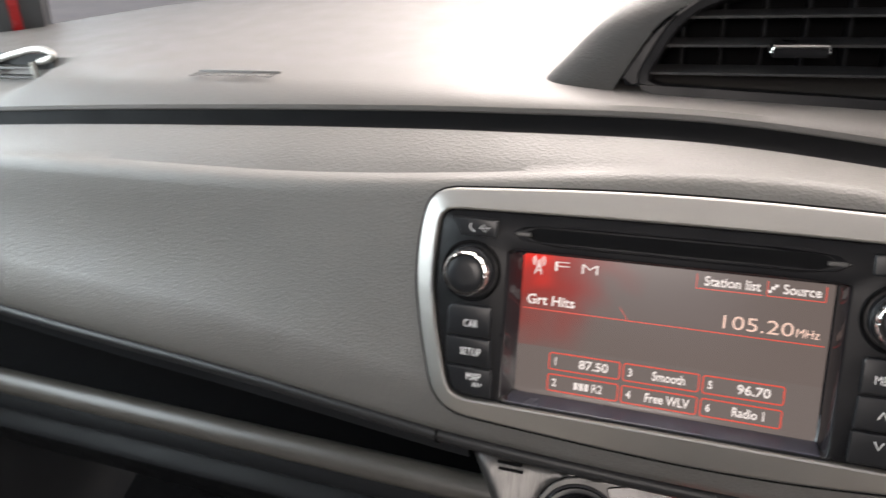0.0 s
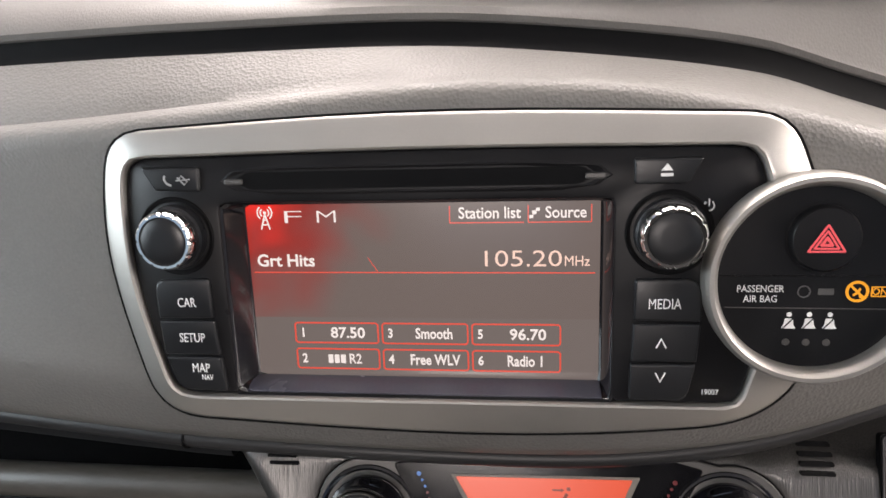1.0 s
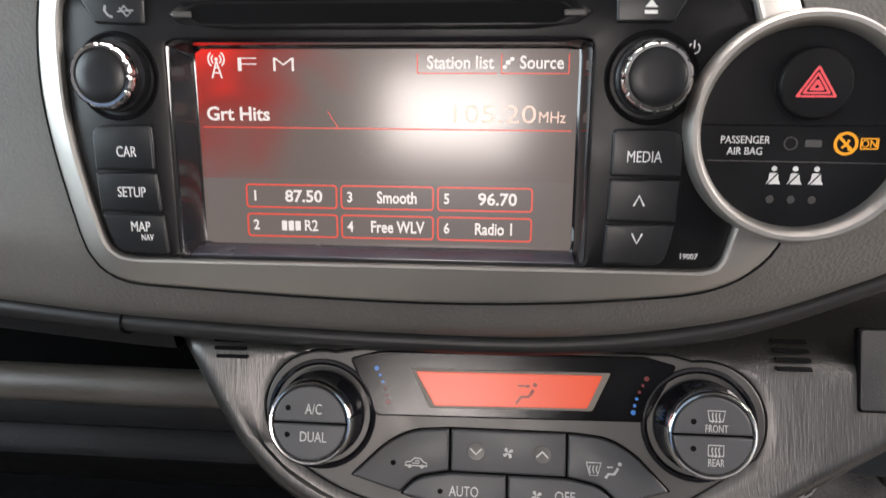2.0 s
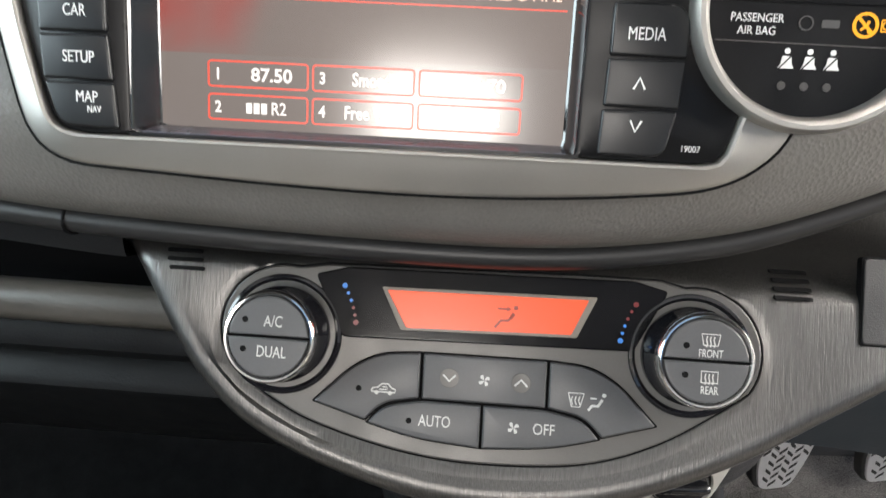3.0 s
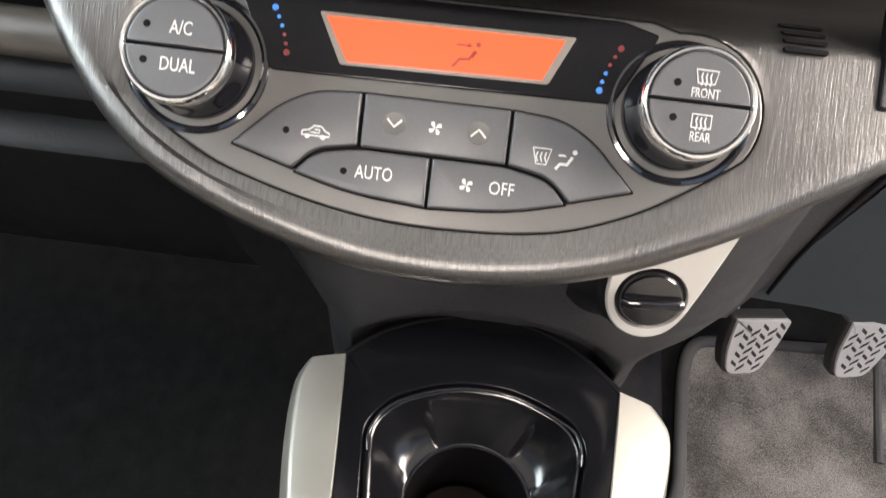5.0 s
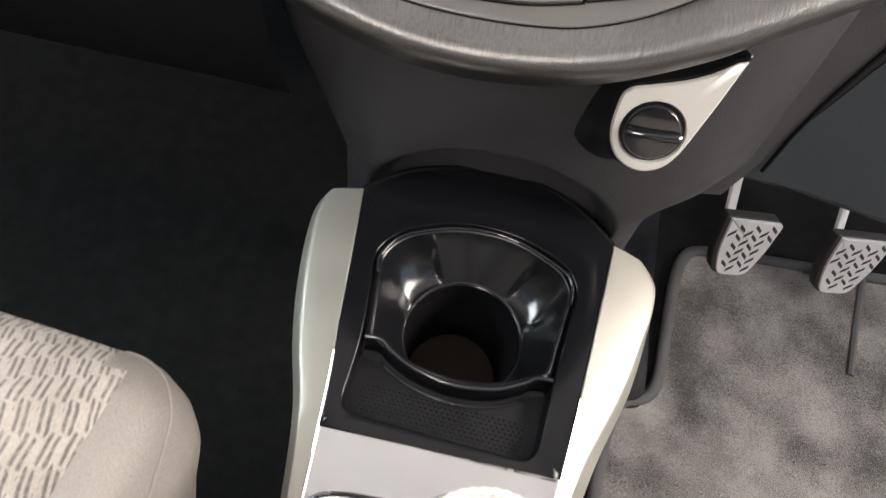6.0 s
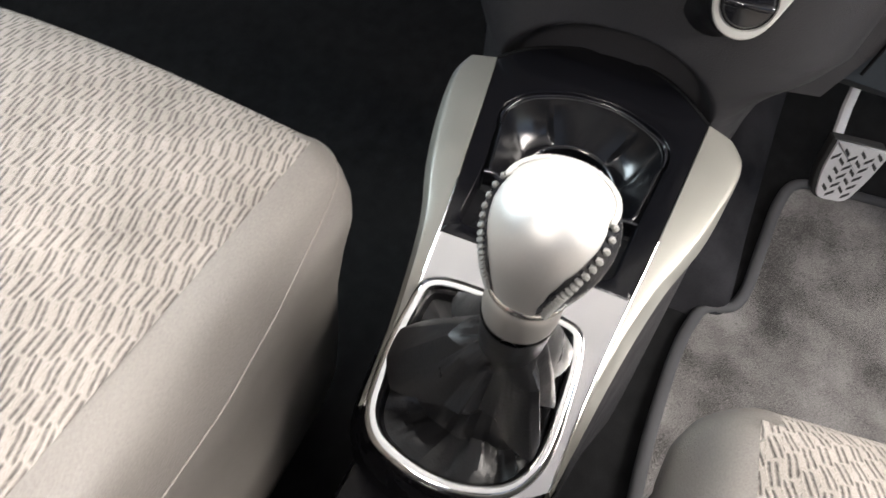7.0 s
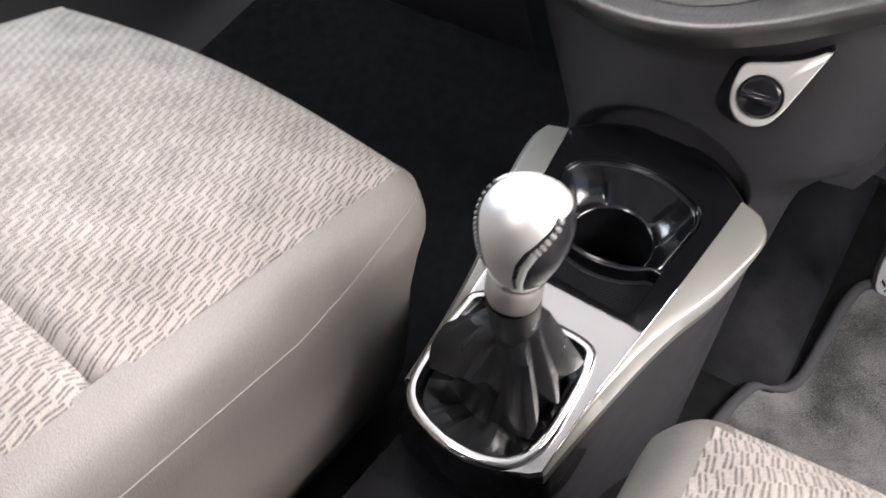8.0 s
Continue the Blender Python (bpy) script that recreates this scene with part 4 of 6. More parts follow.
# ---- hazard and airbag warning pod ----
HX, HY = 75.6, 11.2
pod = thing("warning_pod", RADIO @ Matrix.Translation((HX * MM, HY * MM, 3.0 * MM)), "round black warning panel with hazard button in a silver ring", "warning panel")
part("pod_ring", lathe([(36.6, -9), (36.6, 2.5), (36.0, 4.6), (35.2, 5.8), (33.8, 5.8), (32.6, 4.6), (31.6, 1.5), (31.4, -1)], n=96), SILVER, pod, "satin silver ring")
part("pod_face", lathe([(32.2, -3), (32.2, 0.2), (0.5, 0.35)], n=64), FACE, pod, "black panel face")
part("face_step", prism([(-31.2, 1.0)] + [(31.6 * math.cos(radians(a)), 31.6 * math.sin(radians(a))) for a in range(178, 1, -8)] + [(31.2, 1.0)], 0.2, 0.9, 0.3), FACE, pod)
hz = part("hazard_button", lathe([(12.4, 0.5), (12.2, 1.0), (11.4, 0.6), (11.2, 3.0), (10.4, 3.9), (6, 4.1), (0.3, 4.0)], 1.6, 14.2, 56), FACE, pod, "round black hazard button")


def tri_ring(cx, cy, r, w, z, name, parent):
    o = rounded([(cx + r * math.cos(radians(a)) * 1.12, cy + r * math.sin(radians(a))) for a in (90, 210, 330)], 1.0)
    i = rounded([(cx + (r - 2 * w) * math.cos(radians(a)) * 1.12, cy + (r - 2 * w) * math.sin(radians(a))) for a in (90, 210, 330)], 0.4)
    bm = loft([[(x, y, z) for x, y in o], [(x, y, z + 0.2) for x, y in o], [(x, y, z + 0.2) for x, y in i], [(x, y, z) for x, y in i]], True, scale=MM)
    part(name, bm, LIT_HAZARD, parent)


tri_ring(1.6, 13.2, 6.6, 0.65, 4.05, "triangle", hz)
tri_ring(1.6, 13.2, 4.6, 0.65, 4.05, "triangle", hz)
tri_ring(1.6, 13.2, 2.6, 0.9, 4.05, "triangle", hz)
text("PASSENGER", 2.5, -17.2, -3.6, 0.5, PRINT, pod, squeeze=0.86)
text("AIR BAG", 2.5, -17.0, -7.2, 0.5, PRINT, pod, squeeze=0.86)
bars([stroke([(-3 + 2 * math.cos(radians(a)), -4.5 + 2 * math.sin(radians(a))) for a in range(0, 361, 30)], 0.4), rrect(1.5, -5.6, 6.5, -3.4, 0.4)], 0.45, DIMPRINT, pod, "unlit_icon")
amb = [stroke([(13.9 + 3.3 * math.cos(radians(a)), -4.4 + 3.3 * math.sin(radians(a))) for a in range(0, 361, 20)], 0.9), stroke([(11.8, -2.4), (16, -6.6)], 0.8), stroke([(12.6, -5.8), (14.2, -4.6), (14.8, -3.2)], 0.7), circle(15.2, -6, 0.7, 10)]
bars(amb, 0.45, LIT_AMBER, pod, "airbag_off_icon", label="lit amber airbag-off icon")
frame_line(18.2, -6.2, 23.8, -2.6, 0.4, 0.4, 0.45, LIT_AMBER, pod, "on_frame")
text("ON", 2.5, 21.0, -4.5, 0.5, LIT_AMBER, pod, squeeze=0.9)
bars([stroke([(-28.5, -10.2), (28.5, -10.6)], 0.35)], 0.45, INNER, pod, "panel_line")
for k in range(3):
    x = -7.2 + 6.6 * k
    icon = [circle(x, -12.6, 0.85, 10), rounded([(x - 1.3, -14.0), (x + 1.3, -14.0), (x + 1.6, -16.4), (x + 2.4, -17.6), (x - 2.4, -17.6), (x - 1.6, -16.4)], 0.4)]
    bars(icon, 0.45, PRINT, pod, "belt_icon")
    bars([stroke([(x - 2.2, -17.9), (x + 1.6, -13.6)], 0.4)], 0.6, FACE, pod, "belt_strap")
    part("warning_lamp", lathe([(1.25, 0.3), (1.2, 0.6), (0.1, 0.7)], x - 0.5, -22.6, 16), INNER, pod)

# ---- climate panel ----
clim = thing("climate_panel", CLIMATE, "curved black climate control panel with a brushed surround", "climate control")
C_OUT = spline([(-196, 30), (-185, 15), (-163, 4), (-150, -15), (-139, -33), (-126, -50), (-106, -66.5), (-72, -81), (-32, -90.5), (7, -91), (46, -83.5), (84, -67.5), (112, -51), (140, -34), (180, -8), (215, 18), (235, 40)], 6, closed=False)
C_IN = [(-94.6 + 24.8 * math.cos(radians(a)), -26.2 + 24.8 * math.sin(radians(a))) for a in range(78, 215, 9)] + spline([(-108, -47), (-95, -55), (-78, -62.5), (-46, -70.5), (-14, -73.3), (25, -70.5), (53, -61), (76, -47)], 6, closed=False) + [(66.2 + 24.8 * math.cos(radians(a)), -25.2 + 24.8 * math.sin(radians(a))) for a in range(-34, 106, 9)] + [(52, 1.6), (20, 1.6), (-40, 0.6), (-78, 0)]
pan = C_OUT + [(235, 60), (-196, 60)]
pan = rounded(pan, 2, 1)
SC = (-14, -20)
outer, inner = radial(inset(pan, 9), SC, 260), radial(inset(C_IN, -5), SC, 260)
between = [([(ax + (bx - ax) * t, ay + (by - ay) * t) for (ax, ay), (bx, by) in zip(outer, inner)], 2.4 - 1.4 * t) for t in (0.12, 0.24, 0.36, 0.48, 0.60, 0.72, 0.84)]
sur = rim([(pan, -26), (pan, -4), (inset(pan, 0.6), -1.6), (inset(pan, 1.8), 0.6), (inset(pan, 3.6), 1.9), (inset(pan, 6.0), 2.6), (inset(pan, 9), 2.4)] + between + [(inset(C_IN, -5), 1.0), (inset(C_IN, -1.2), 0.75), (inset(C_IN, -0.7), 0.4), (inset(C_IN, -0.5), -0.4), (C_IN, -2)], SC, 260)


def recess(u, v):
    """How far the surround's upper part falls back under the dashboard's roll."""
    up = max(0.0, v + 2)
    near = float(np.interp(u, (-190, -150, -112, 112, 150, 235), (0.35, 0.55, 1, 1, 0.75, 0.5)))
    return (0.55 * min(up, 40) + 0.030 * min(up, 28) ** 2) * near


for v in sur.verts:
    v.co.z -= recess(v.co.x / MM, v.co.y / MM) * MM
part("surround", sur, BRUSH, clim, "brushed dark surround")
part("seam", prism(inset(C_IN, -0.9), -1, 0.12), GROOVE, clim)
part("inner_panel", prism(C_IN, -1, 0.7, 0.6), INNER, clim, "smooth dark inner panel")
dp = part("display_panel", prism(rounded([(-83, -4), (-70, -0.5), (42, 1.0), (55, -2.3), (42.5, -26.2), (-70.8, -28.2)], 2), 0, 1.5, 0.5), CUPBLACK, clim, "gloss black display window")
part("display_frame", prism(rounded([(-56.4, -7.4), (28, -6.2), (20.6, -22.4), (-47.8, -24.0)], 1), 1, 1.75, 0.2), mat("display_edge", (0.16, 0.14, 0.12), 0.4), dp)
part("display_glow", prism(rounded([(-54, -8.6), (24.6, -7.5), (18.4, -21.3), (-45.6, -22.9)], 0.8), 1.2, 1.95, 0.1), LIT_ORANGE, dp, "lit orange-red display")
bars([circle(-3.4, -10.6, 0.9, 10), stroke([(-4.2, -12.6), (-6.0, -15.6), (-9.0, -15.8), (-11.2, -18.6)], 1.0), stroke([(-4.0, -12.8), (-5.4, -15.0)], 1.3), stroke([(-10.5, -11.2), (-6.4, -11.2)], 0.7), [(-6.8, -10.3), (-5.2, -11.2), (-6.8, -12.1)]], 1.98, ICON_DARK, dp, "airflow_icon", h=0.1).location = (0, -0.0018, 0)
for s, cols in ((-1, (LIT_BLUE, LIT_BLUE, LIT_BLUE, LIT_DIMRED, LIT_DIMRED, LIT_DIMRED)), (1, (LIT_DIMRED, LIT_DIMRED, LIT_DIMRED, LIT_BLUE, LIT_BLUE, LIT_BLUE))):
    for k, c in enumerate(cols):
        t = k / 5
        x = -14.2 + s * (56.8 - 5.3 * t - 0.8 * math.sin(math.pi * t))
        rr = 1.05 if k in (0, 5) else 0.65
        part("temperature_dot", prism(circle(x, -8.0 - 14.2 * t, rr, 14), 1.2, 1.75), c, dp)



def clim_key(pts, name, r, label=""):
    part("key_gap", prism(rounded(inset(pts, -0.7), r), 0, 0.95), GROOVE, clim)
    return part(name, plate(pts, r, 0, 3.0, 0.9), CBUTTON, clim, label)


kr = clim_key([(-80, -53.6), (-66, -39.5), (-55, -33.6), (-39.2, -32.4), (-39.0, -49.6), (-53, -52.2), (-59.6, -59.4)], "recirculation_key", (1, 6, 6, 0.8, 0.8, 5, 1))
kf = clim_key([(-38.0, -32.4), (9.8, -32.2), (10.0, -49.8), (-37.8, -49.8)], "fan_key", 0.8)
kd = clim_key([(11.0, -32.2), (27, -33.4), (38, -39.5), (52, -53.8), (32, -59.6), (25, -52.4), (11.0, -49.8)], "airflow_key", (0.8, 6, 6, 1, 1, 5, 0.8))
ka = clim_key([(-58.4, -60.4), (-52.6, -53.6), (-38, -50.8), (-14.7, -50.9), (-14.6, -67.0), (-40, -65.2)], "auto_key", (1, 6, 3, 0.6, 0.6, 20))
ko = clim_key([(-13.7, -50.9), (10.5, -50.9), (24.6, -53.6), (30.8, -60.4), (12, -65.4), (-13.6, -67.0)], "off_key", (0.6, 3, 6, 1, 20, 0.6))
text("AUTO", 4.5, -32.2, -58.2, 3.1, CPRINT, ka, squeeze=0.72)
text("OFF", 4.4, 9.8, -58.2, 3.1, CPRINT, ko, squeeze=0.8)


def fan_icon(x, y, s, z, parent):
    pts = []
    for a0 in (20, 110, 200, 290):
        a = radians(a0)
        pts.append(rounded([(x, y), (x + s * math.cos(a - 0.15), y + s * math.sin(a - 0.15)), (x + s * 1.1 * math.cos(a + 0.35), y + s * 1.1 * math.sin(a + 0.35)), (x + s * 0.75 * math.cos(a + 0.75), y + s * 0.75 * math.sin(a + 0.75))], 0.4))
    bars(pts, z, CPRINT, parent, "fan_icon")


fan_icon(-14.0, -41.0, 2.2, 3.05, kf)
fan_icon(-1.8, -58.2, 2.2, 3.05, ko)
for x, s in ((-27.5, -1), (0.2, 1)):
    part("dimple", lathe([(3.9, 2.9), (3.7, 3.15), (3.2, 3.1), (0.2, 3.0)], x, -41, 24), INNER, kf)
    bars([stroke([(x - 2.4, -41 - 1.2 * s), (x, -41 + 1.2 * s), (x + 2.4, -41 - 1.2 * s)], 0.7)], 3.2, CPRINT, kf, "arrow_icon")
carx, cary = -52.8, -47.4
bars([stroke([(carx - 4.6, cary - 0.6), (carx - 4.2, cary + 0.6), (carx - 2.2, cary + 0.9), (carx - 0.6, cary + 2.4), (carx + 1.8, cary + 2.4), (carx + 3.2, cary + 0.9), (carx + 4.6, cary + 0.4), (carx + 4.7, cary - 0.8), (carx - 4.6, cary - 0.8)], 0.5), circle(carx - 2.6, cary - 1.1, 0.8, 10), circle(carx + 2.6, cary - 1.1, 0.8, 10), stroke([(carx - 1.6, cary + 0.2), (carx + 1.4, cary + 0.2), (carx + 1.4, cary + 1.2), (carx - 0.4, cary + 1.2)], 0.4)], 3.05, CPRINT, kr, "recirculation_icon")
bars([stroke([(22.0, -42.2), (28.0, -42.2), (26.6, -47.4), (23.4, -47.4), (22.0, -42.2)], 0.4)] + [stroke([(23.6 + 1.4 * k, -43.4), (23.2 + 1.4 * k, -45), (23.8 + 1.4 * k, -46.6)], 0.4) for k in range(3)] + [circle(35.6, -42.4, 0.8, 10), stroke([(35, -44), (33.4, -46.6), (31.2, -46.6), (29.8, -48.4)], 1.0), stroke([(30.4, -43.8), (32.8, -43.8)], 0.6)], 3.05, CPRINT, kd, "airflow_icon").location = (-0.0036, -0.001, 0)
for x, y, parent in ((-62.5, -47.4, kr), (-42.2, -58.4, ka)):
    part("indicator", lathe([(1.2, 2.9), (1.1, 3.15), (0.1, 3.1)], x, y, 14), GROOVE, parent)


def climate_knob(x, y, words):
    part("knob_dish", lathe([(24.0, 0.2), (23.4, 1.4), (22.2, 1.7), (20.8, 0.5), (18.5, 0.2)], x, y, 64), PIANO, clim, "gloss black dished surround")
    kb = part("temperature_knob", lathe([(19.0, 0.4), (18.6, 6), (17.6, 7.2), (17.2, 17.5)], x, y, 64), PIANO, clim, "black rotary knob with chrome ring")
    part("chrome_ring", lathe([(17.2, 15.0), (17.5, 17.0), (17.4, 18.8), (17.0, 20.2), (16.4, 20.7), (15.8, 20.6), (15.2, 19.6)], x, y, 64, cap=False), CHROME, kb, "bright chrome ring")
    part("knob_well", lathe([(16.0, 19.0), (0.3, 19.0)], x, y, 40), GROOVE, kb)
    for s, word in ((1, words[0]), (-1, words[1])):
        arc = [(x + 15.0 * math.cos(radians(a)), y + s * 15.0 * math.sin(radians(a))) for a in range(2, 179, 8)]
        arc = [(px, y + s * max(0.35, abs(py - y))) for px, py in arc]
        half = part("push_key", prism(arc, 18.5, 20.4, 0.7, 2), CBUTTON, kb)
        if len(words) == 2 and words[0] == "A/C":
            text(word, 4.3, x + 1.6, y + s * 5.6, 20.5, CPRINT, half, squeeze=0.72)
            part("indicator", lathe([(1.2, 20.2), (1.1, 20.6), (0.1, 20.6)], x - 9.0, y + s * 5.4 + 0.6, 14), GROOVE, half)
        else:
            text(word, 3.0, x + 1.2, y + (2.6 if s > 0 else -10.4), 20.5, CPRINT, half, squeeze=0.64)
            yy = y + (7.6 if s > 0 else -5.6)
            box = [(x - 1.4, yy - 2), (x + 3.6, yy - 2), (x + 4.4, yy + 2), (x - 2.2, yy + 2), (x - 1.4, yy - 2)] if s > 0 else [(x - 1.8, yy - 2), (x + 4.0, yy - 2), (x + 4.0, yy + 2), (x - 1.8, yy + 2), (x - 1.8, yy - 2)]
            bars([stroke(box, 0.4)] + [stroke([(x - 0.2 + 1.3 * k, yy + 1.2), (x - 0.5 + 1.3 * k, yy), (x - 0.1 + 1.3 * k, yy - 1.4), (x - 0.4 + 1.3 * k, yy - 2.6)], 0.4) for k in range(3)], 20.45, CPRINT, half, "demist_icon")
            part("indicator", lathe([(1.2, 20.2), (1.1, 20.6), (0.1, 20.6)], x - 7.4, y + s * 5.2, 14), GROOVE, half)


climate_knob(-94.6, -28.6, ("A/C", "DUAL"))
climate_knob(64.2, -26.2, ("FRONT", "REAR"))
for x0, y0, dx, zt in ((-145, 6.2, 1.0, 2.6), (95.6, 9.6, -0.4, 2.3)):
    for k in range(4):
        y = y0 - 3.5 * k
        tip = zt - recess(x0 + 7, y - 0.9)
        slope = recess(x0 + 7, y) - recess(x0 + 7, y - 1.7)
        slit = prism(rrect(x0 + dx * k, y - 1.7, x0 + dx * k + 14.2, y, 0.7), tip - 4, tip, 0)
        for v in slit.verts:
            v.co.z -= (v.co.y / MM - (y - 0.85)) / 1.7 * slope * MM
        part("vent_slit", slit, GROOVE, clim)

# switch blank to the driver's side of the panel
sw = thing("switch_blank", CLIMATE, "small square black switch blank in the panel", "switch")
part("switch_gap", prism(rrect(126, -18, 152, 16, 1.5), -1, 2.5), GROOVE, sw)
part("switch_cap", prism(rrect(126.8, -17.2, 151.2, 15.2, 1.5), 0, 3.2, 0.5), BLACK, sw)

# ---- lower centre stack ----
stack = thing("centre_stack", pose(0.02, 0.05, 0.25), "dark plastic lower centre stack with an arched niche", "centre stack")
rows = []
for k in range(131):
    t = k / 90
    z = 0.415 - 0.175 * t
    cx = -0.005 + 0.023 * min(t, 1)
    left = 0.150 - 0.048 * min(t, 1) ** 0.8
    right = float(np.interp(z, (0.150, 0.220, 0.240, 0.250, 0.262, 0.278, 0.300, 0.415), (0.112, 0.113, 0.115, 0.121, 0.130, 0.147, 0.160, 0.175)))
    row = []
    for x in np.linspace(-1, 1, 161):
        px = cx + x * (left if x < 0 else right)
        bow = 0.055 * abs(x) ** 5
        e = max(0.0, 1 - ((px - 0.022) / 0.082) ** 2 - ((max(z, 0.235) - 0.235) / 0.066) ** 2)
        e = min(1, e / 0.34)
        row.append((px - 0.02, 0.012 + 0.045 * t + bow + 0.026 * e * e * (3 - 2 * e) - 0.05, z - 0.25))
    rows.append([(row[0][0] - 0.004, row[0][1] + 0.25, row[0][2])] + row + [(row[-1][0] + 0.004, row[-1][1] + 0.25, row[-1][2])])
part("stack_body", loft(rows, False), DARK, stack)

# knee panel on the driver's side
knee = thing("knee_panel", pose(0, 0, 0), "dark blue-grey lower dashboard panel above the pedals", "dashboard panel")
rows = []
for z, y in ((0.265, 0.16), (0.268, 0.125), (0.28, 0.108), (0.33, 0.098), (0.40, 0.085), (0.47, 0.06), (0.55, 0.03)):
    rows.append([(x, y + 0.02 * (x - 0.2), z - 0.03 * min(1, max(0, (x - 0.2) / 0.2))) for x in np.linspace(0.172 + 0.35 * max(0, z - 0.27) * 0.9, 0.78, 16)])
part("panel_face", loft(rows, False), KNEE, knee)
rows = []
for z, x in ((0.262, 0.165), (0.30, 0.178), (0.35, 0.196), (0.42, 0.221), (0.50, 0.25)):
    rows.append([(x - 0.16, 0.085, z), (x - 0.05, 0.092, z), (x + 0.004, 0.1025 - 0.12 * (z - 0.3), z), (x + 0.006, 0.14, z)])
part("panel_return", loft(rows, False), DARK, knee)

part("side_joint", tube([(x - 0.02, y - 0.05, z - 0.25) for x, y, z in ((0.1836, 0.1035, 0.288), (0.1866, 0.0990, 0.318), (0.1908, 0.0955, 0.341), (0.1964, 0.0938, 0.3595), (0.2022, 0.0915, 0.378), (0.2160, 0.0865, 0.42))], 0.0013, 8, scale=1.0), GROOVE, stack, "dark joint beside the knee panel")

# ---- accessory socket ----
sock = thing("accessory_socket", Matrix.Translation((0.083, 0.008, 0.353)) @ panel_frame(0, 0, 8) @ pose(0, 0, 0, 0, 0, 0), "black capped power socket in a silver teardrop surround", "power socket")
tear = rounded([(-19, 18), (-20, -4), (-12, -18), (2, -22), (14, -15), (21, 8), (30, 43), (12, 28)], (6, 14, 14, 14, 14, 30, 2, 30))
part("socket_surround", rim([(tear, -26), (tear, -1), (inset(tear, 1), 0), (circle(0, 0, 15.6, 60), 0), (circle(0, 0, 15.0, 60), -1.2), (circle(0, 0, 14.6, 60), -7)], (0, 0), 120), SOCKSILVER, sock, "satin silver teardrop surround")
part("socket_side", loft([[(x + dx, y + dy, z) for x, y in inset(tear, d)] for d, dx, dy, z in ((0.2, 0, 0, -1.5), (-1.0, 0, 0, -2.5), (-1.6, -1.5, -0.5, -8), (-3.0, -8, -3, -24), (-6.0, -11, -5, -30))], True, True, False, scale=MM), FACE, sock, "black side of the surround")
cap = part("socket_cap", lathe([(14.8, -6), (13.8, -3), (13.4, 0.6), (12.4, 1.8), (6, 2.2), (0.3, 2.2)], n=48), PIANO, sock, "gloss black cap")
part("cap_grip", tube([(-12.0, -0.6, 2.2), (-10, -0.6, 3.4), (10, 0.6, 3.4), (12.0, 0.6, 2.2)], 2.6, 14), PIANO, cap)

# ---- centre console ----
con = thing("centre_console", CONSOLE, "black centre console with cup holder and pale side trims", "centre console")
L_IN = [(-57, 92), (-52.5, 46), (-49, 5), (-45.5, -30), (-42.5, -90), (-42, -140), (-43, -172)]
R_IN = [(99, 90), (94.5, 45), (88, -15), (83, -55), (77.5, -100), (74, -140), (71.5, -178)]
ARC = spline([(-57, 92), (-34, 110), (0, 122), (35, 124.5), (70, 113), (99, 90)], 6, closed=False)
TRAY = rounded([(-36.5, -38), (-31, -41.5), (64, -47), (70, -41), (73.5, 0), (81, 56), (72, 71), (38, 84), (4, 83.5), (-27, 71), (-40, 54), (-34, 0)], (4, 4, 6, 6, 20, 8, 14, 14, 14, 10, 8, 20))
CUP = rounded([(-31, 2), (-8, -10), (20, -14.5), (46, -11), (71, 2), (78.5, 54), (70, 68.5), (38, 81.5), (5, 81), (-25, 69), (-37, 53)], (3, 14, 14, 14, 3, 8, 14, 14, 14, 10, 8))
upper = ARC + [(96, 62)] + R_IN[1:4] + [(-44.8, -52)] + L_IN[1:4][::-1] + [(-55, 70)]
CC = (20, 15)
part("arch_gap", tube([(x, y + 1.5, -1.5) for x, y in ARC], 1.8, 8), GROOVE, con, "black gap along the arch")
part("gloss_deck", rim([(upper, -14), (upper, -0.8), (inset(upper, 0.8), 0), (inset(TRAY, -1.2), 0), (inset(TRAY, -0.5), -0.3), (TRAY, -1.2), (inset(TRAY, 0.8), -14)], CC, 200), CUPBLACK, con, "gloss black deck round the cup holder")
def bowl_rows(centre, n=240):
    """The funnel from the outline to the hole: a steep back wall and, at each upper corner, a shallow scoop with sharp flanks."""
    out, hole = radial(inset(CUP, 2.6), centre, n), radial(circle(21, 22, 36.0, 120), centre, n)
    rows = [[(x, y, z) for x, y in radial(inset(CUP, d), centre, n)] for d, z in ((0.0, -1.6), (1.0, -0.9), (1.9, -1.4), (2.6, -2.6))]
    for t in (0.12, 0.24, 0.36, 0.48, 0.6, 0.7, 0.8, 0.9, 0.96, 1.0):
        row = []
        for k, ((ax, ay), (bx, by)) in enumerate(zip(out, hole)):
            th = 360 * k / n
            scoop = max(float(np.interp(th, (120, 125, 158, 176), (0, 1, 1, 0))), float(np.interp(th, (14, 22, 52, 57), (0, 1, 1, 0))))
            plain = -2.6 - 24.0 * t ** 0.92
            dished = -2.6 - 24.0 * min(1.0, t * 1.9 - 0.9 * t * t)
            row.append((ax + (bx - ax) * t, ay + (by - ay) * t, plain + (dished - plain) * scoop))
        rows.append(row)
    for r, z in ((35.0, -27.6), (34.4, -30), (32, -104), (30, -107)):
        rows.append([(x, y, z) for x, y in radial(circle(21, 21.5, r, 120), centre, n)])
    return rows


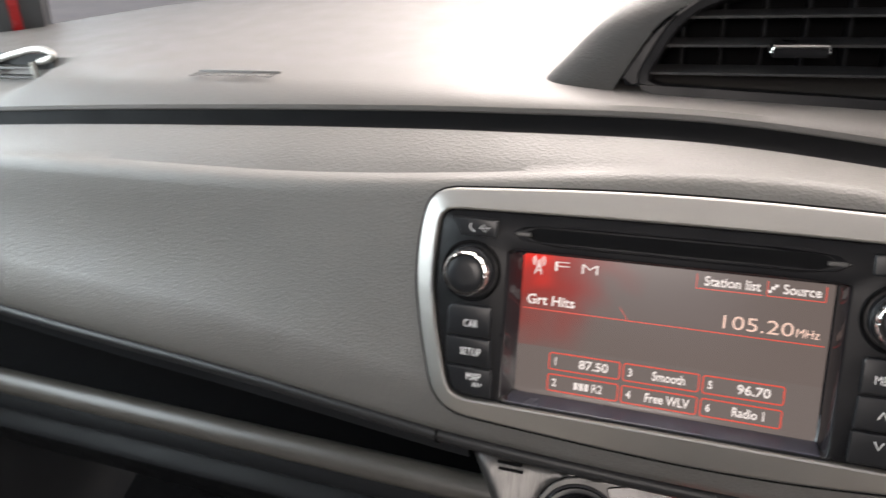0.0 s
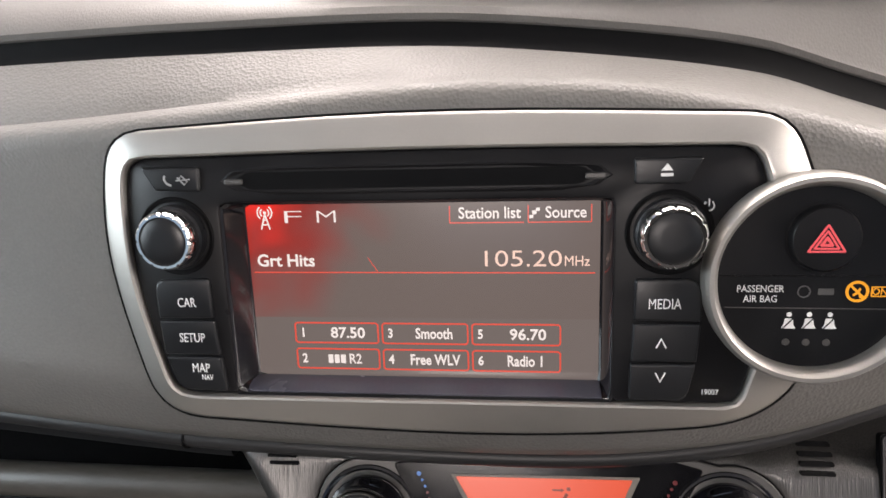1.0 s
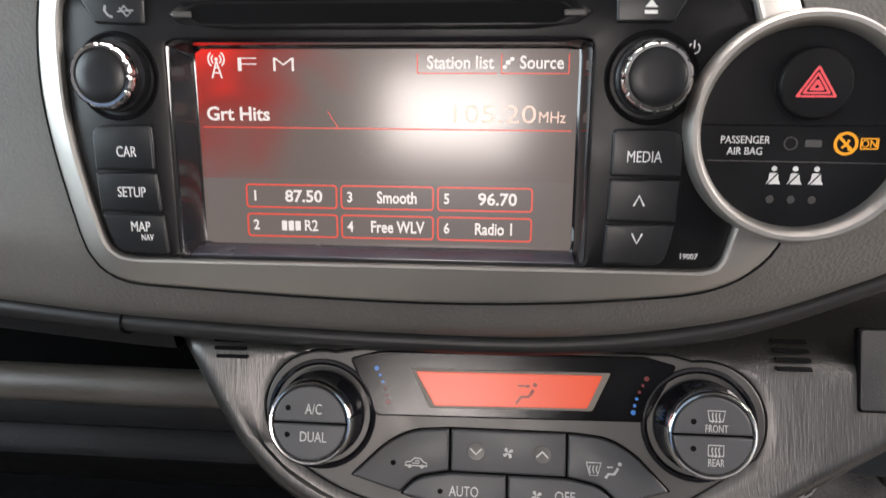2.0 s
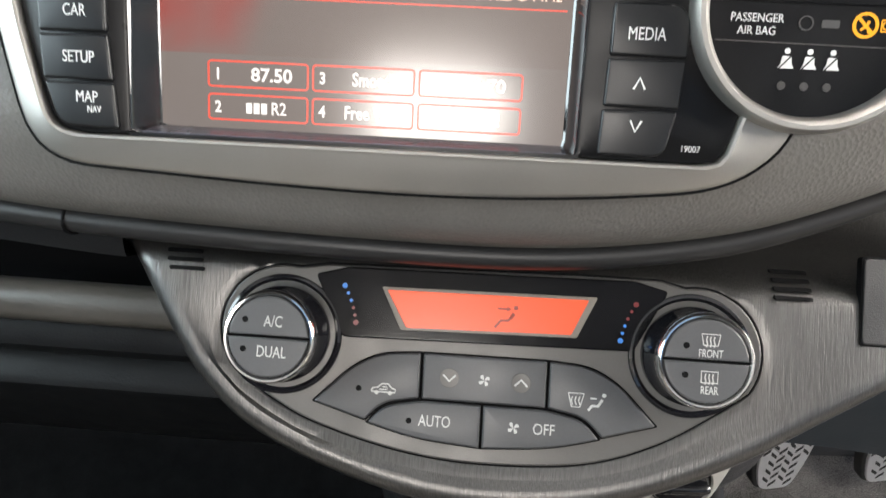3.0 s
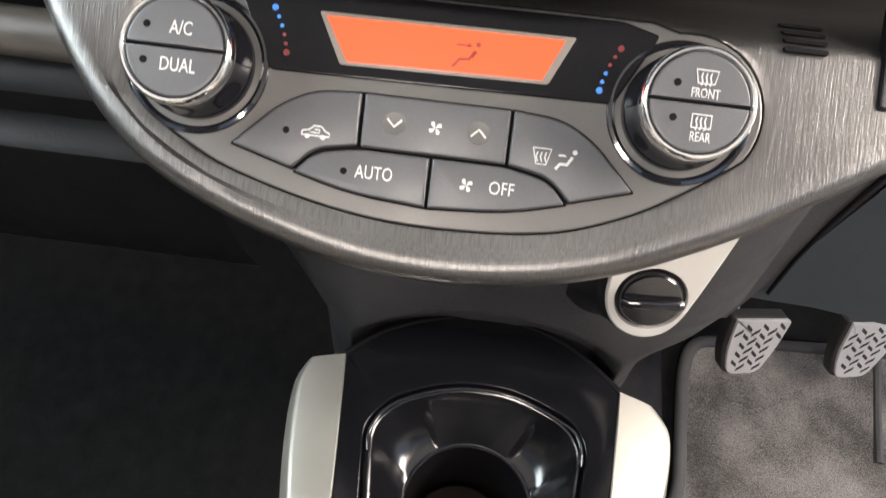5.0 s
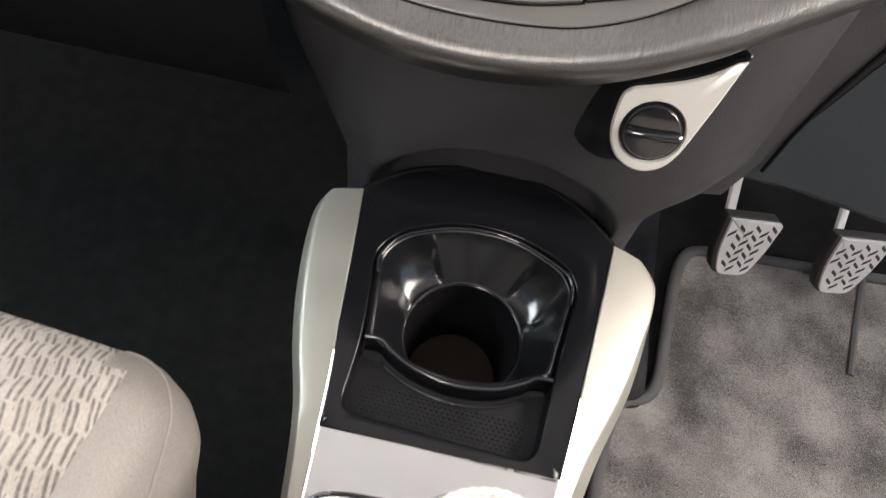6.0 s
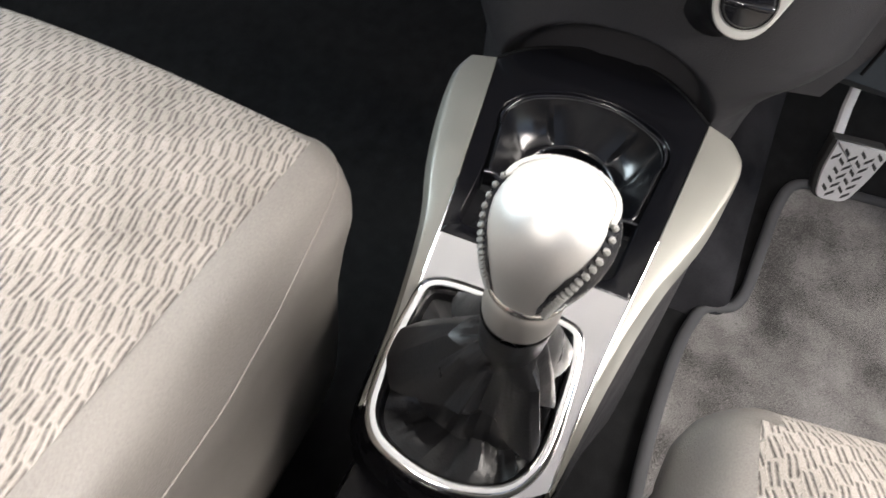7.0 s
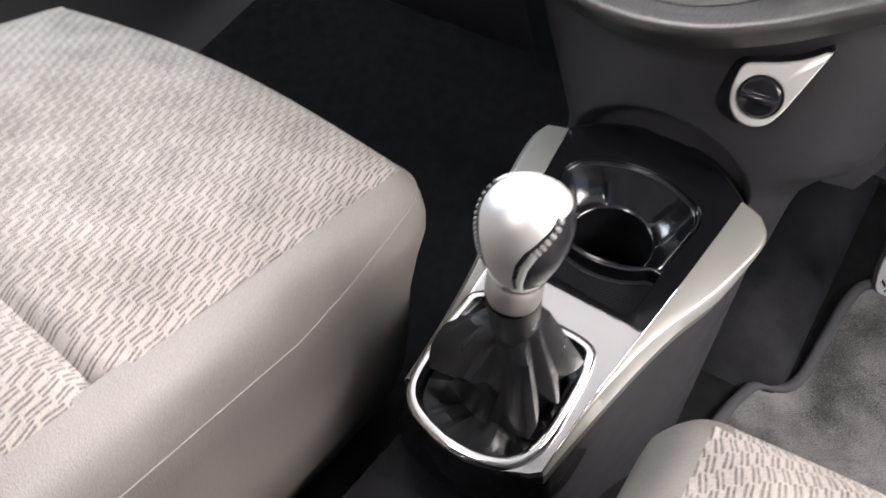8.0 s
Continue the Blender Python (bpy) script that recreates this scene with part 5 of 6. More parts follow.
part("cup_bowl", loft(bowl_rows((21, 23)), True, scale=MM), BOWL, con, "gloss black cup holder bowl", crease=20)
part("hole_edge", tube([(x, y, -26.6) for x, y in circle(21, 22, 35.8, 72)], 0.7, 8, closed=True), PIANO, con, "thin gloss edge of the cup hole")
part("bowl_edge", tube([(x, y, -0.3) for x, y in spline([(-35.5, 40), (-36, 52), (-25, 67.5), (5, 79.5), (38, 80), (69.5, 67), (77, 58), (77.5, 46)], 8, False)], 1.15, 10), PIANO, con, "glossy rounded rim line")
part("cup_floor", prism(circle(21, 21.5, 32, 60), -110, -106), CUPFLOOR, con, "dusty brown cup holder floor")
FLOOR = rounded([(-36, -38), (-31, -41.5), (64, -47), (70, -41), (72, -6), (46, -17), (20, -20), (-8, -16), (-35, -6)], 3)
part("coin_tray_mat", prism(FLOOR, -18, -13.5), RUBBER, con, "black rubber coin tray mat")
bm = bmesh.new()
for r in range(9):
    for c in range(30):
        x, y = -29 + c * 3.1 + (r % 2) * 1.55, -40 + r * 2.3 - c * 0.13
        if inside((x, y), inset(FLOOR, 3)):
            loft([[(x - 1.1, y, -13.6), (x, y - 0.7, -13.6), (x + 1.1, y, -13.6), (x, y + 0.7, -13.6)], [(x - 0.6, y, -12.7), (x, y - 0.35, -12.7), (x + 0.6, y, -12.7), (x, y + 0.35, -12.7)]], True, False, True, bm, MM)
tagged(part("mat_studs", bm, RUBBER, con, smooth=False), kind="stuff")
NOTCH = spline([(-33, 1, -1.2), (-24, 1, -1.2), (-17, -4, -1.8), (-2, -11, -2), (20, -15, -2.2), (42, -12.5, -2), (57, -6, -1.8), (64, -1.5, -1.2), (73, -1, -1.2)], 6, closed=False)
part("cup_lip", tube(NOTCH, 1.5, 12), PIANO, con, "gloss curved lip between cup holder and tray")
wall = [[(x, y - 0.6, z) for x, y, z in NOTCH], [(x, y - 4, -13) for x, y, z in NOTCH], [(x, y - 9, -14) for x, y, z in NOTCH]]
part("tray_step", loft(wall, False, scale=MM), CUPBLACK, con)
part("tray_bead", tube([(x, y - 7.5, -12.6) for x, y, z in NOTCH[8:-8]], 0.9, 8), PIANO, con, "thin gloss bead at the foot of the step")
LOWER = R_IN[3:] + [(64, -184), (48, -192), (32, -197.5), (13, -200), (-8, -197.5), (-23, -192), (-35, -183)] + L_IN[3:][::-1]
LOWER[0], LOWER[-1] = (83, -52.3), (-44.8, -52.3)
FR = spline([(-33, -87), (10, -83.5), (52, -83.5), (62, -96), (64.5, -130), (62.5, -165), (47, -188), (13, -197), (-20, -191), (-36.5, -177), (-41, -150), (-40.5, -110)], 6)
part("gear_deck", rim([(LOWER, -14), (LOWER, 0), (inset(FR, 1), 0), (inset(FR, 1), -14)], (12, -138), 900), GLOSSPLATE, con, "gloss dark plate round the gear lever")


def side_trim(inner, outer, folds, name, tilt=0.0):
    """A trim blade: a flat upper face, a soft fold that wanders across it and a steep outer face."""
    n = 60
    a, b = spline(inner, 8, False), spline(outer, 8, False)

    def even(p):
        q = np.array(p)
        s = np.concatenate(([0], np.cumsum(np.hypot(*np.diff(q, axis=0).T))))
        f = np.linspace(0, s[-1], n)
        return np.stack([np.interp(f, s, q[:, 0]), np.interp(f, s, q[:, 1])], 1)
    a, b = even(a), even(b)
    rows = []
    for k, ((ax, ay), (bx, by)) in enumerate(zip(a, b)):
        c = float(np.interp(k / (n - 1), *zip(*folds)))
        w = math.hypot(bx - ax, by - ay)
        drop = tilt * c * w
        low = -2.0 - drop - 0.75 * (1 - c) * w

        def at(f, z):
            return (ax + f * (bx - ax), ay + f * (by - ay), z)
        rows.append([at(0, -6), at(0, 0.4), at(0.02, 0.9), at(0.5 * c, 0.9 - 0.5 * drop), at(c - 0.06, 0.5 - drop), at(c, -drop), at(c + 0.04, -0.8 - drop), at(0.98, low + 1.0), at(1.0, low), at(0.99, low - 2), at(0.94, -24), at(0.5, -26)])
    bm = loft(rows, False, scale=MM)
    bm.faces.new([v for v in list(bm.verts)[:12]])
    return part(name, bm, TRIM, con, "pale champagne satin side trim", crease=24)


side_trim(L_IN, [(-78, 87), (-83, 74), (-82.5, 50), (-78, 18), (-71, -12), (-59, -52), (-50, -117), (-46.5, -174)], ((0, 0.86), (0.4, 0.80), (0.7, 0.7), (1, 0.5)), "side_trim")
side_trim(R_IN, [(118, 85.5), (128.5, 70), (125, 38), (117.5, 2), (102, -42), (88.5, -98), (73.5, -180)], ((0, 0.95), (0.15, 0.92), (0.42, 0.72), (0.62, 0.42), (0.8, 0.25), (1, 0.2)), "side_trim", 0.14)

for inner in (L_IN, R_IN):
    part("trim_edge", tube([(x, y, 0.9) for x, y in spline(inner, 8, False) if y < -8], 0.6, 8), CHROME, con, "thin bright edge line")

# console body down to the floor
outline = [(-73, 84), (-78, 70), (-77.5, 50), (-73, 18), (-66, -12), (-54.5, -54), (-47, -118), (-42, -168), (-33, -178), (-21, -186), (-8, -190), (13, -192), (32, -190), (46, -184), (58, -176), (69, -164), (84, -100), (97, -44), (112, -1), (120, 35), (123.5, 68), (113, 82)]
top = [CONSOLE @ Vector((x * MM, y * MM, -0.010)) for x, y in outline]
inv_c = CONSOLE.inverted()
bm = bmesh.new()
low = [Vector((p.x + (0.010 if p.x > 0.02 else 0.004), p.y, -0.01)) for p in top]
midr = [p.lerp(q, 0.12) + Vector((0.001 if p.x > 0.02 else 0.0, 0, 0)) for p, q in zip(top, low)]
loft([[tuple(inv_c @ p) for p in r] for r in (top, midr, low)], False, bm=bm)
part("console_side", bm, DARK, con, "dark plastic console side")

# tunnel console running back between the seats
rear_con = thing("rear_console", pose(0, 0, 0), "dark grained console between the seats with a round holder", "console")
rows = []
for y, z, h in ((-0.20, 0.098, 0.058), (-0.245, 0.096, 0.060), (-0.268, 0.094, 0.060), (-0.30, 0.092, 0.062), (-0.5, 0.088, 0.064), (-0.9, 0.10, 0.066)):
    cx = 0.010
    rows.append([(cx + s * h * w, y, z + dz) for s, w, dz in ((-1, 1.12, -z), (-1, 1.05, -0.05), (-1, 0.99, -0.012), (-1, 0.92, -0.002), (-1, 0.5, 0.001), (1, 0.0, 0.002), (1, 0.5, 0.001), (1, 0.92, -0.002), (1, 0.99, -0.012), (1, 1.05, -0.05), (1, 1.12, -z))])
part("console_body", loft(rows, False), SKIRT, rear_con)
part("holder_ring", lathe([(36, -4), (36, 1), (34.5, 3.4), (32.5, 3.4), (31, 0), (30, -6), (0.5, -7)], -10.5, -313, 48, bm=None), CHROME, rear_con, "bright holder ring").location = (0, 0, 0.096)

# ---- gear lever ----
GX, GY = 0.0250, -0.2085
gear = thing("gear_lever", pose(GX, GY, 0.16), "silver and black leather gear lever on a chrome-framed boot", "gear lever")
to_gear = gear.matrix_world.inverted() @ CONSOLE


def gear_part(name, bm, material, label="", crease=38):
    bm.transform(to_gear)
    return part(name, bm, material, gear, label, crease=crease)


gear_part("chrome_frame", loft([[(x, y, z) for x, y in inset(FR, d)] for d, z in ((-4, -1), (-3.6, 3.0), (-2, 5.6), (0.6, 6.6), (3.2, 6.0), (4.8, 3.5), (5.2, -3))], True, scale=MM), CHROME, "bright chrome boot frame")
gear_part("boot_skirt", loft([[(x, y, z) for x, y in inset(FR, d)] for d, z in ((-3.8, -0.5), (-5.5, -6), (-9, -18), (-14, -36), (-20, -60))], True, scale=MM), SKIRT, "black grained skirt below the frame")
# creased boot: a sleeve under the collar, a star of sharp folds, a hanging brim and slack leather inside the frame
base = spline(inset(FR, 4.4)[::2], 6)
neck = CONSOLE.inverted() @ Vector((GX, GY, 0.299)) / MM
# angle round the lever; reach and height of the shoulder; reach and height of the brim
FOLDS = ((-169, 30, 80, 66, 14), (-152, 22, 86, 62, 17), (-142, 25, 85, 50, 30), (-124, 21, 86, 38, 46), (-107, 15, 88, 38, 65), (-98, 16, 87, 29, 56), (-80, 18, 88, 29, 50), (-66, 20, 87, 40, 34), (-51, 25, 89, 49, 20), (-42, 27, 90, 43, 27), (-27, 17, 93, 24, 40), (-5, 19, 94, 35, 9), (12, 16, 97, 28, 34), (45, 22, 98, 48, 9), (70, 16, 101, 27, 42), (95, 19, 100, 41, 12), (115, 16, 100, 32, 42), (136, 22, 93, 59, 11), (156, 16, 94, 38, 40), (176, 25, 84, 63, 20))
TH, SR, SZ, BR, BZ = (list(c) for c in zip(*FOLDS))


def fold(values, th):
    return float(np.interp((th + 169) % 360 - 169, TH + [191], values + [values[0]]))


rows = []
for t in np.linspace(0, 4, 41):
    row = []
    for x, y in base:
        th = math.degrees(math.atan2(y - neck.y, x - neck.x))
        c, d = math.cos(radians(th)), math.sin(radians(th))
        reach = math.hypot(x - neck.x, y - neck.y)
        br, bz = min(fold(BR, th), reach + 6), fold(BZ, th)
        sag = 3.4 * (0.32 - abs(noise.noise((x * 0.05, y * 0.05, 3.1)))) + 5.5 * (0.30 - abs(noise.noise((c * 2.6, d * 2.6, t * 0.9))))
        stops = ((16.2, neck.z), (15.2, fold(SZ, th) + 9), (fold(SR, th), fold(SZ, th)), (br, bz), (br * 0.70, bz * 0.30 - 4), (br * 0.60 + 0.35 * (reach - 0.60 * br), -17), (reach * 0.97, -13), (reach, 1))
        r = float(np.interp(t, (0, 0.7, 1, 2, 2.3, 3, 3.7, 4), [q[0] for q in stops]))
        z = float(np.interp(t, (0, 0.7, 1, 2, 2.3, 3, 3.7, 4), [q[1] for q in stops]))
        slack = float(np.interp(t, (0, 0.5, 1, 2, 2.3, 3, 3.8, 4), (0, 0.12, 0.05, 0.08, 0.5, 1.5, 0.7, 0)))
        crinkle = 0.5 * noise.noise((x * 0.22, y * 0.22, t * 7)) * min(1.0, t)
        row.append((neck.x + r * c, neck.y + r * d, z + sag * slack + crinkle))
    rows.append(row)
gear_part("gaiter", loft(rows[::-1], True, scale=MM), GAITER, "creased black leather gaiter", 14)


LEANX, LEANY = 0.02, 0.115


def upright(profile, n=56, keep=None):
    """A turned part on the leaning lever's axis, heights in millimetres above the car floor; keep picks its faces."""
    rows = [[(r * math.cos(2 * math.pi * k / n) + LEANX * (z - 295), r * math.sin(2 * math.pi * k / n) - LEANY * (z - 295), z - 160) for k in range(n)] for r, z in profile]
    bm = loft(rows, True, False, True, None, MM)
    if keep:
        gone = [f for f in bm.faces if not keep(f.calc_center_median())]
        bmesh.ops.delete(bm, geom=gone, context="FACES")
    return bm


part("collar", upright([(15.0, 296), (15.8, 299), (16.2, 302), (16.0, 311), (15.2, 314), (14.2, 316)]), SILVER, gear, "satin metal collar")
part("collar_ring", upright([(14.2, 314.5), (15.8, 315.6), (16.4, 317.5), (15.8, 319.6), (14.4, 321)]), CHROME, gear)
KN = [(15.4, 319), (16.6, 321.5), (18.2, 326), (20.2, 332), (22.0, 338.5), (23.3, 345), (23.9, 351), (23.8, 356.5), (23.0, 361.5), (21.5, 366), (19.3, 370), (16.4, 373.4), (12.8, 376.2), (8.5, 378.2), (4, 379.3), (0.3, 379.6)]


FACING = -100  # the bare front is turned a little towards the passenger


def flank_angle(z):
    """Half the width of the bare metal front at a height, in degrees; the leather goes round the back."""
    return float(np.interp(z, (320, 330, 345, 355, 363, 371.0), (42, 37, 39, 47, 63, 88)))


def knob_radius(z):
    return float(np.interp(z, [q[1] for q in KN], [q[0] for q in KN]))


def knob_point(a, z, out=0.0):
    r = knob_radius(z) + out
    return (r * math.cos(radians(a)) + LEANX * (z - 295), r * math.sin(radians(a)) - LEANY * (z - 295), z - 160)


kn = part("knob", upright(KN, 96), KNOBSILVER, gear, "satin aluminium gear knob")
rows = []
for z in np.linspace(320.5, 370.9, 36):
    f = flank_angle(z) - 10
    rows.append([knob_point(FACING + f + (360 - 2 * f) * k / 60, z, 0.5 * math.sin(math.pi * (k + 0.3) / 60.6) ** 0.25) for k in range(61)])
part("leather_wrap", loft(rows, False, scale=MM), LEATHER, kn, "black leather wrap round sides and back")
bm = bmesh.new()
seam = [(s * (flank_angle(z) + 1), z, 48 * s) for s in (-1, 1) for z in np.arange(323, 370.0, 2.6)] + [(a, 371.4, 0) for a in range(88, 273, 8)]
for f, z, tilt in seam:
    p = Vector(knob_point(FACING + f, z, 0.9)) * MM
    m = Matrix.Translation(p) @ Matrix.Rotation(radians(FACING + f + 90), 4, "Z") @ Matrix.Rotation(radians(tilt), 4, "Y") @ Matrix.Diagonal((2.1, 1.0, 1.0, 1))
    bmesh.ops.create_icosphere(bm, subdivisions=1, radius=0.00135, matrix=m)
tagged(part("stitching", bm, KNOBSTITCH, kn, "pale stitching"), kind="stuff")

# ---- pedals ----
def pedal(name, corner, across, w, h, label):
    """A metal pad with chevron slots, leaning back on its arm."""
    m = Matrix.Translation(corner) @ Matrix.Rotation(radians(across), 4, "Z") @ panel_frame(0, 0, 0) @ Matrix.Rotation(radians(-2), 4, "X")
    ob = thing(name, m, label, "pedal", "pedals")
    o = rounded([(0, 0), (0, 0), (w, -3), (w - 3, -h * 0.55), (w * 0.80, -h), (w * 0.22, -h + 1), (2, -h * 0.55)], (2, 2, 5, 10, 9, 9, 12))
    part("pad_rubber", prism([(x - 2.5, y) for x, y in inset(o, -1.5)], -12, -1.5, 2, 3), PEDALRUBBER, ob)
    pad = part("pad", prism(o, -2, 1.0, 0.8), PEDAL, ob, "bright metal tread plate")
    bmx = bmesh.new()
    for r in range(7):
        for c in range(6):
            x, y = w * (0.115 + 0.15 * c), -4.5 - r * h * 0.158 - (h * 0.07 if c % 2 else 0)
            sl, q = (-1 if c % 2 == 0 else 1), w * 0.062
            q = rounded([(x - q * sl, y + 4.6), (x + q * sl, y - 1.2), (x + q * sl, y - 5.0), (x - q * sl, y + 0.6)], 0.9, 2)
            if all(inside(p, inset(o, 1.0)) for p in q):
                prism(q, 0.8, 1.15, 0, bm=bmx)
    tagged(part("tread_pattern", bmx, PEDALRUBBER, pad, smooth=False), kind="stuff")
    part("arm", tube([(w * 0.15, -h * 0.3, -8), (w * 0.12, -4, -16), (w * 0.06, 22, -22), (0, 70, -30), (0, 140, -40)], 5, 8, flat=0.6), PEDAL, ob)
    return ob


pedal("clutch_pedal", (0.2290, 0.203, 0.1775), 14, 50, 64, "bright metal clutch pedal with chevron tread over the mat")
pedal("brake_pedal", (0.351, 0.249, 0.150), 14, 56, 70, "bright metal brake pedal with chevron tread over the mat")

# ---- driver's floor mat ----
mat_thing = thing("floor_mat", pose(0, 0, 0), "worn grey carpet floor mat with a bound edge", "floor mat")
edge = rounded([(0.150, -0.45), (0.156, -0.05), (0.168, 0.070), (0.184, 0.125), (0.214, 0.135), (0.224, 0.160), (0.232, 0.26), (0.242, 0.288), (0.275, 0.292), (0.62, 0.31), (0.66, -0.45)], (0.01, 0.05, 0.05, 0.012, 0.012, 0.012, 0.02, 0.02, 0.02, 0.03, 0.03), 5)


def floor_height(y):
    return float(np.interp(y, [-0.45, 0.10, 0.16, 0.23, 0.34], [-0.012, -0.008, 0.004, 0.033, 0.086])) + 0.006


bm = bmesh.new()
xs, ys = np.linspace(0.145, 0.67, 106), np.linspace(-0.45, 0.315, 154)
vg = {}
for i, x in enumerate(xs):
    for j, y in enumerate(ys):
        close = min(edge, key=lambda q: (q[0] - x) ** 2 + (q[1] - y) ** 2)
        if not inside((x, y), edge) and math.hypot(close[0] - x, close[1] - y) < 0.0075:
            x0, y0 = close
        elif inside((x, y), edge):
            x0, y0 = x, y
        else:
            x0 = None
        if x0 is not None:
            vg[i, j] = bm.verts.new((x0, y0, floor_height(y0) + 0.0012 * noise.noise((x * 45, y * 45, 0)) + 0.004 * noise.noise((x * 9, y * 9, 3)) * (1 if x0 == x and y0 == y else 0.3)))
for i, j in list(vg):
    q = [(i, j), (i + 1, j), (i + 1, j + 1), (i, j + 1)]
    if all(k in vg for k in q):
        bm.faces.new([vg[k] for k in q])
part("cloth", bm, MATCLOTH, mat_thing, "worn grey pile")
part("bound_edge", tube([(x, y, floor_height(y)) for x, y in edge], 0.0062, 12, closed=True, flat=0.8, scale=1.0), MATEDGE, mat_thing, "grey bound edge")
part("heel_line", tube([(0.412, 0.20, floor_height(0.20)), (0.418, 0.24, floor_height(0.24)), (0.428, 0.30, floor_height(0.30))], 0.004, 8, scale=1.0), MATEDGE, mat_thing)


# carpeted hump between the console and the mat
rows = []
for y in np.linspace(0.112, 0.40, 30):
    rise = min(1.0, max(0.0, (y - 0.112) / 0.05))
    h = 0.052 * rise * (2 - rise) + 0.10 * max(0, y - 0.2)
    base = float(np.interp(y, [0.10, 0.20, 0.34, 0.48], [-0.012, 0.018, 0.08, 0.16])) - 0.004
    rows.append([(x, y, base + h * math.sqrt(max(0.0, 1 - ((x - 0.150) / 0.063) ** 2)) + 0.0015 * noise.noise((x * 40, y * 40, 7))) for x in np.linspace(0.10, 0.213, 24)])
tagged(part("floor_hump", loft(rows, False), HUMPCARPET), "dark grey carpeted hump beside the console", "carpet", kind="structure")


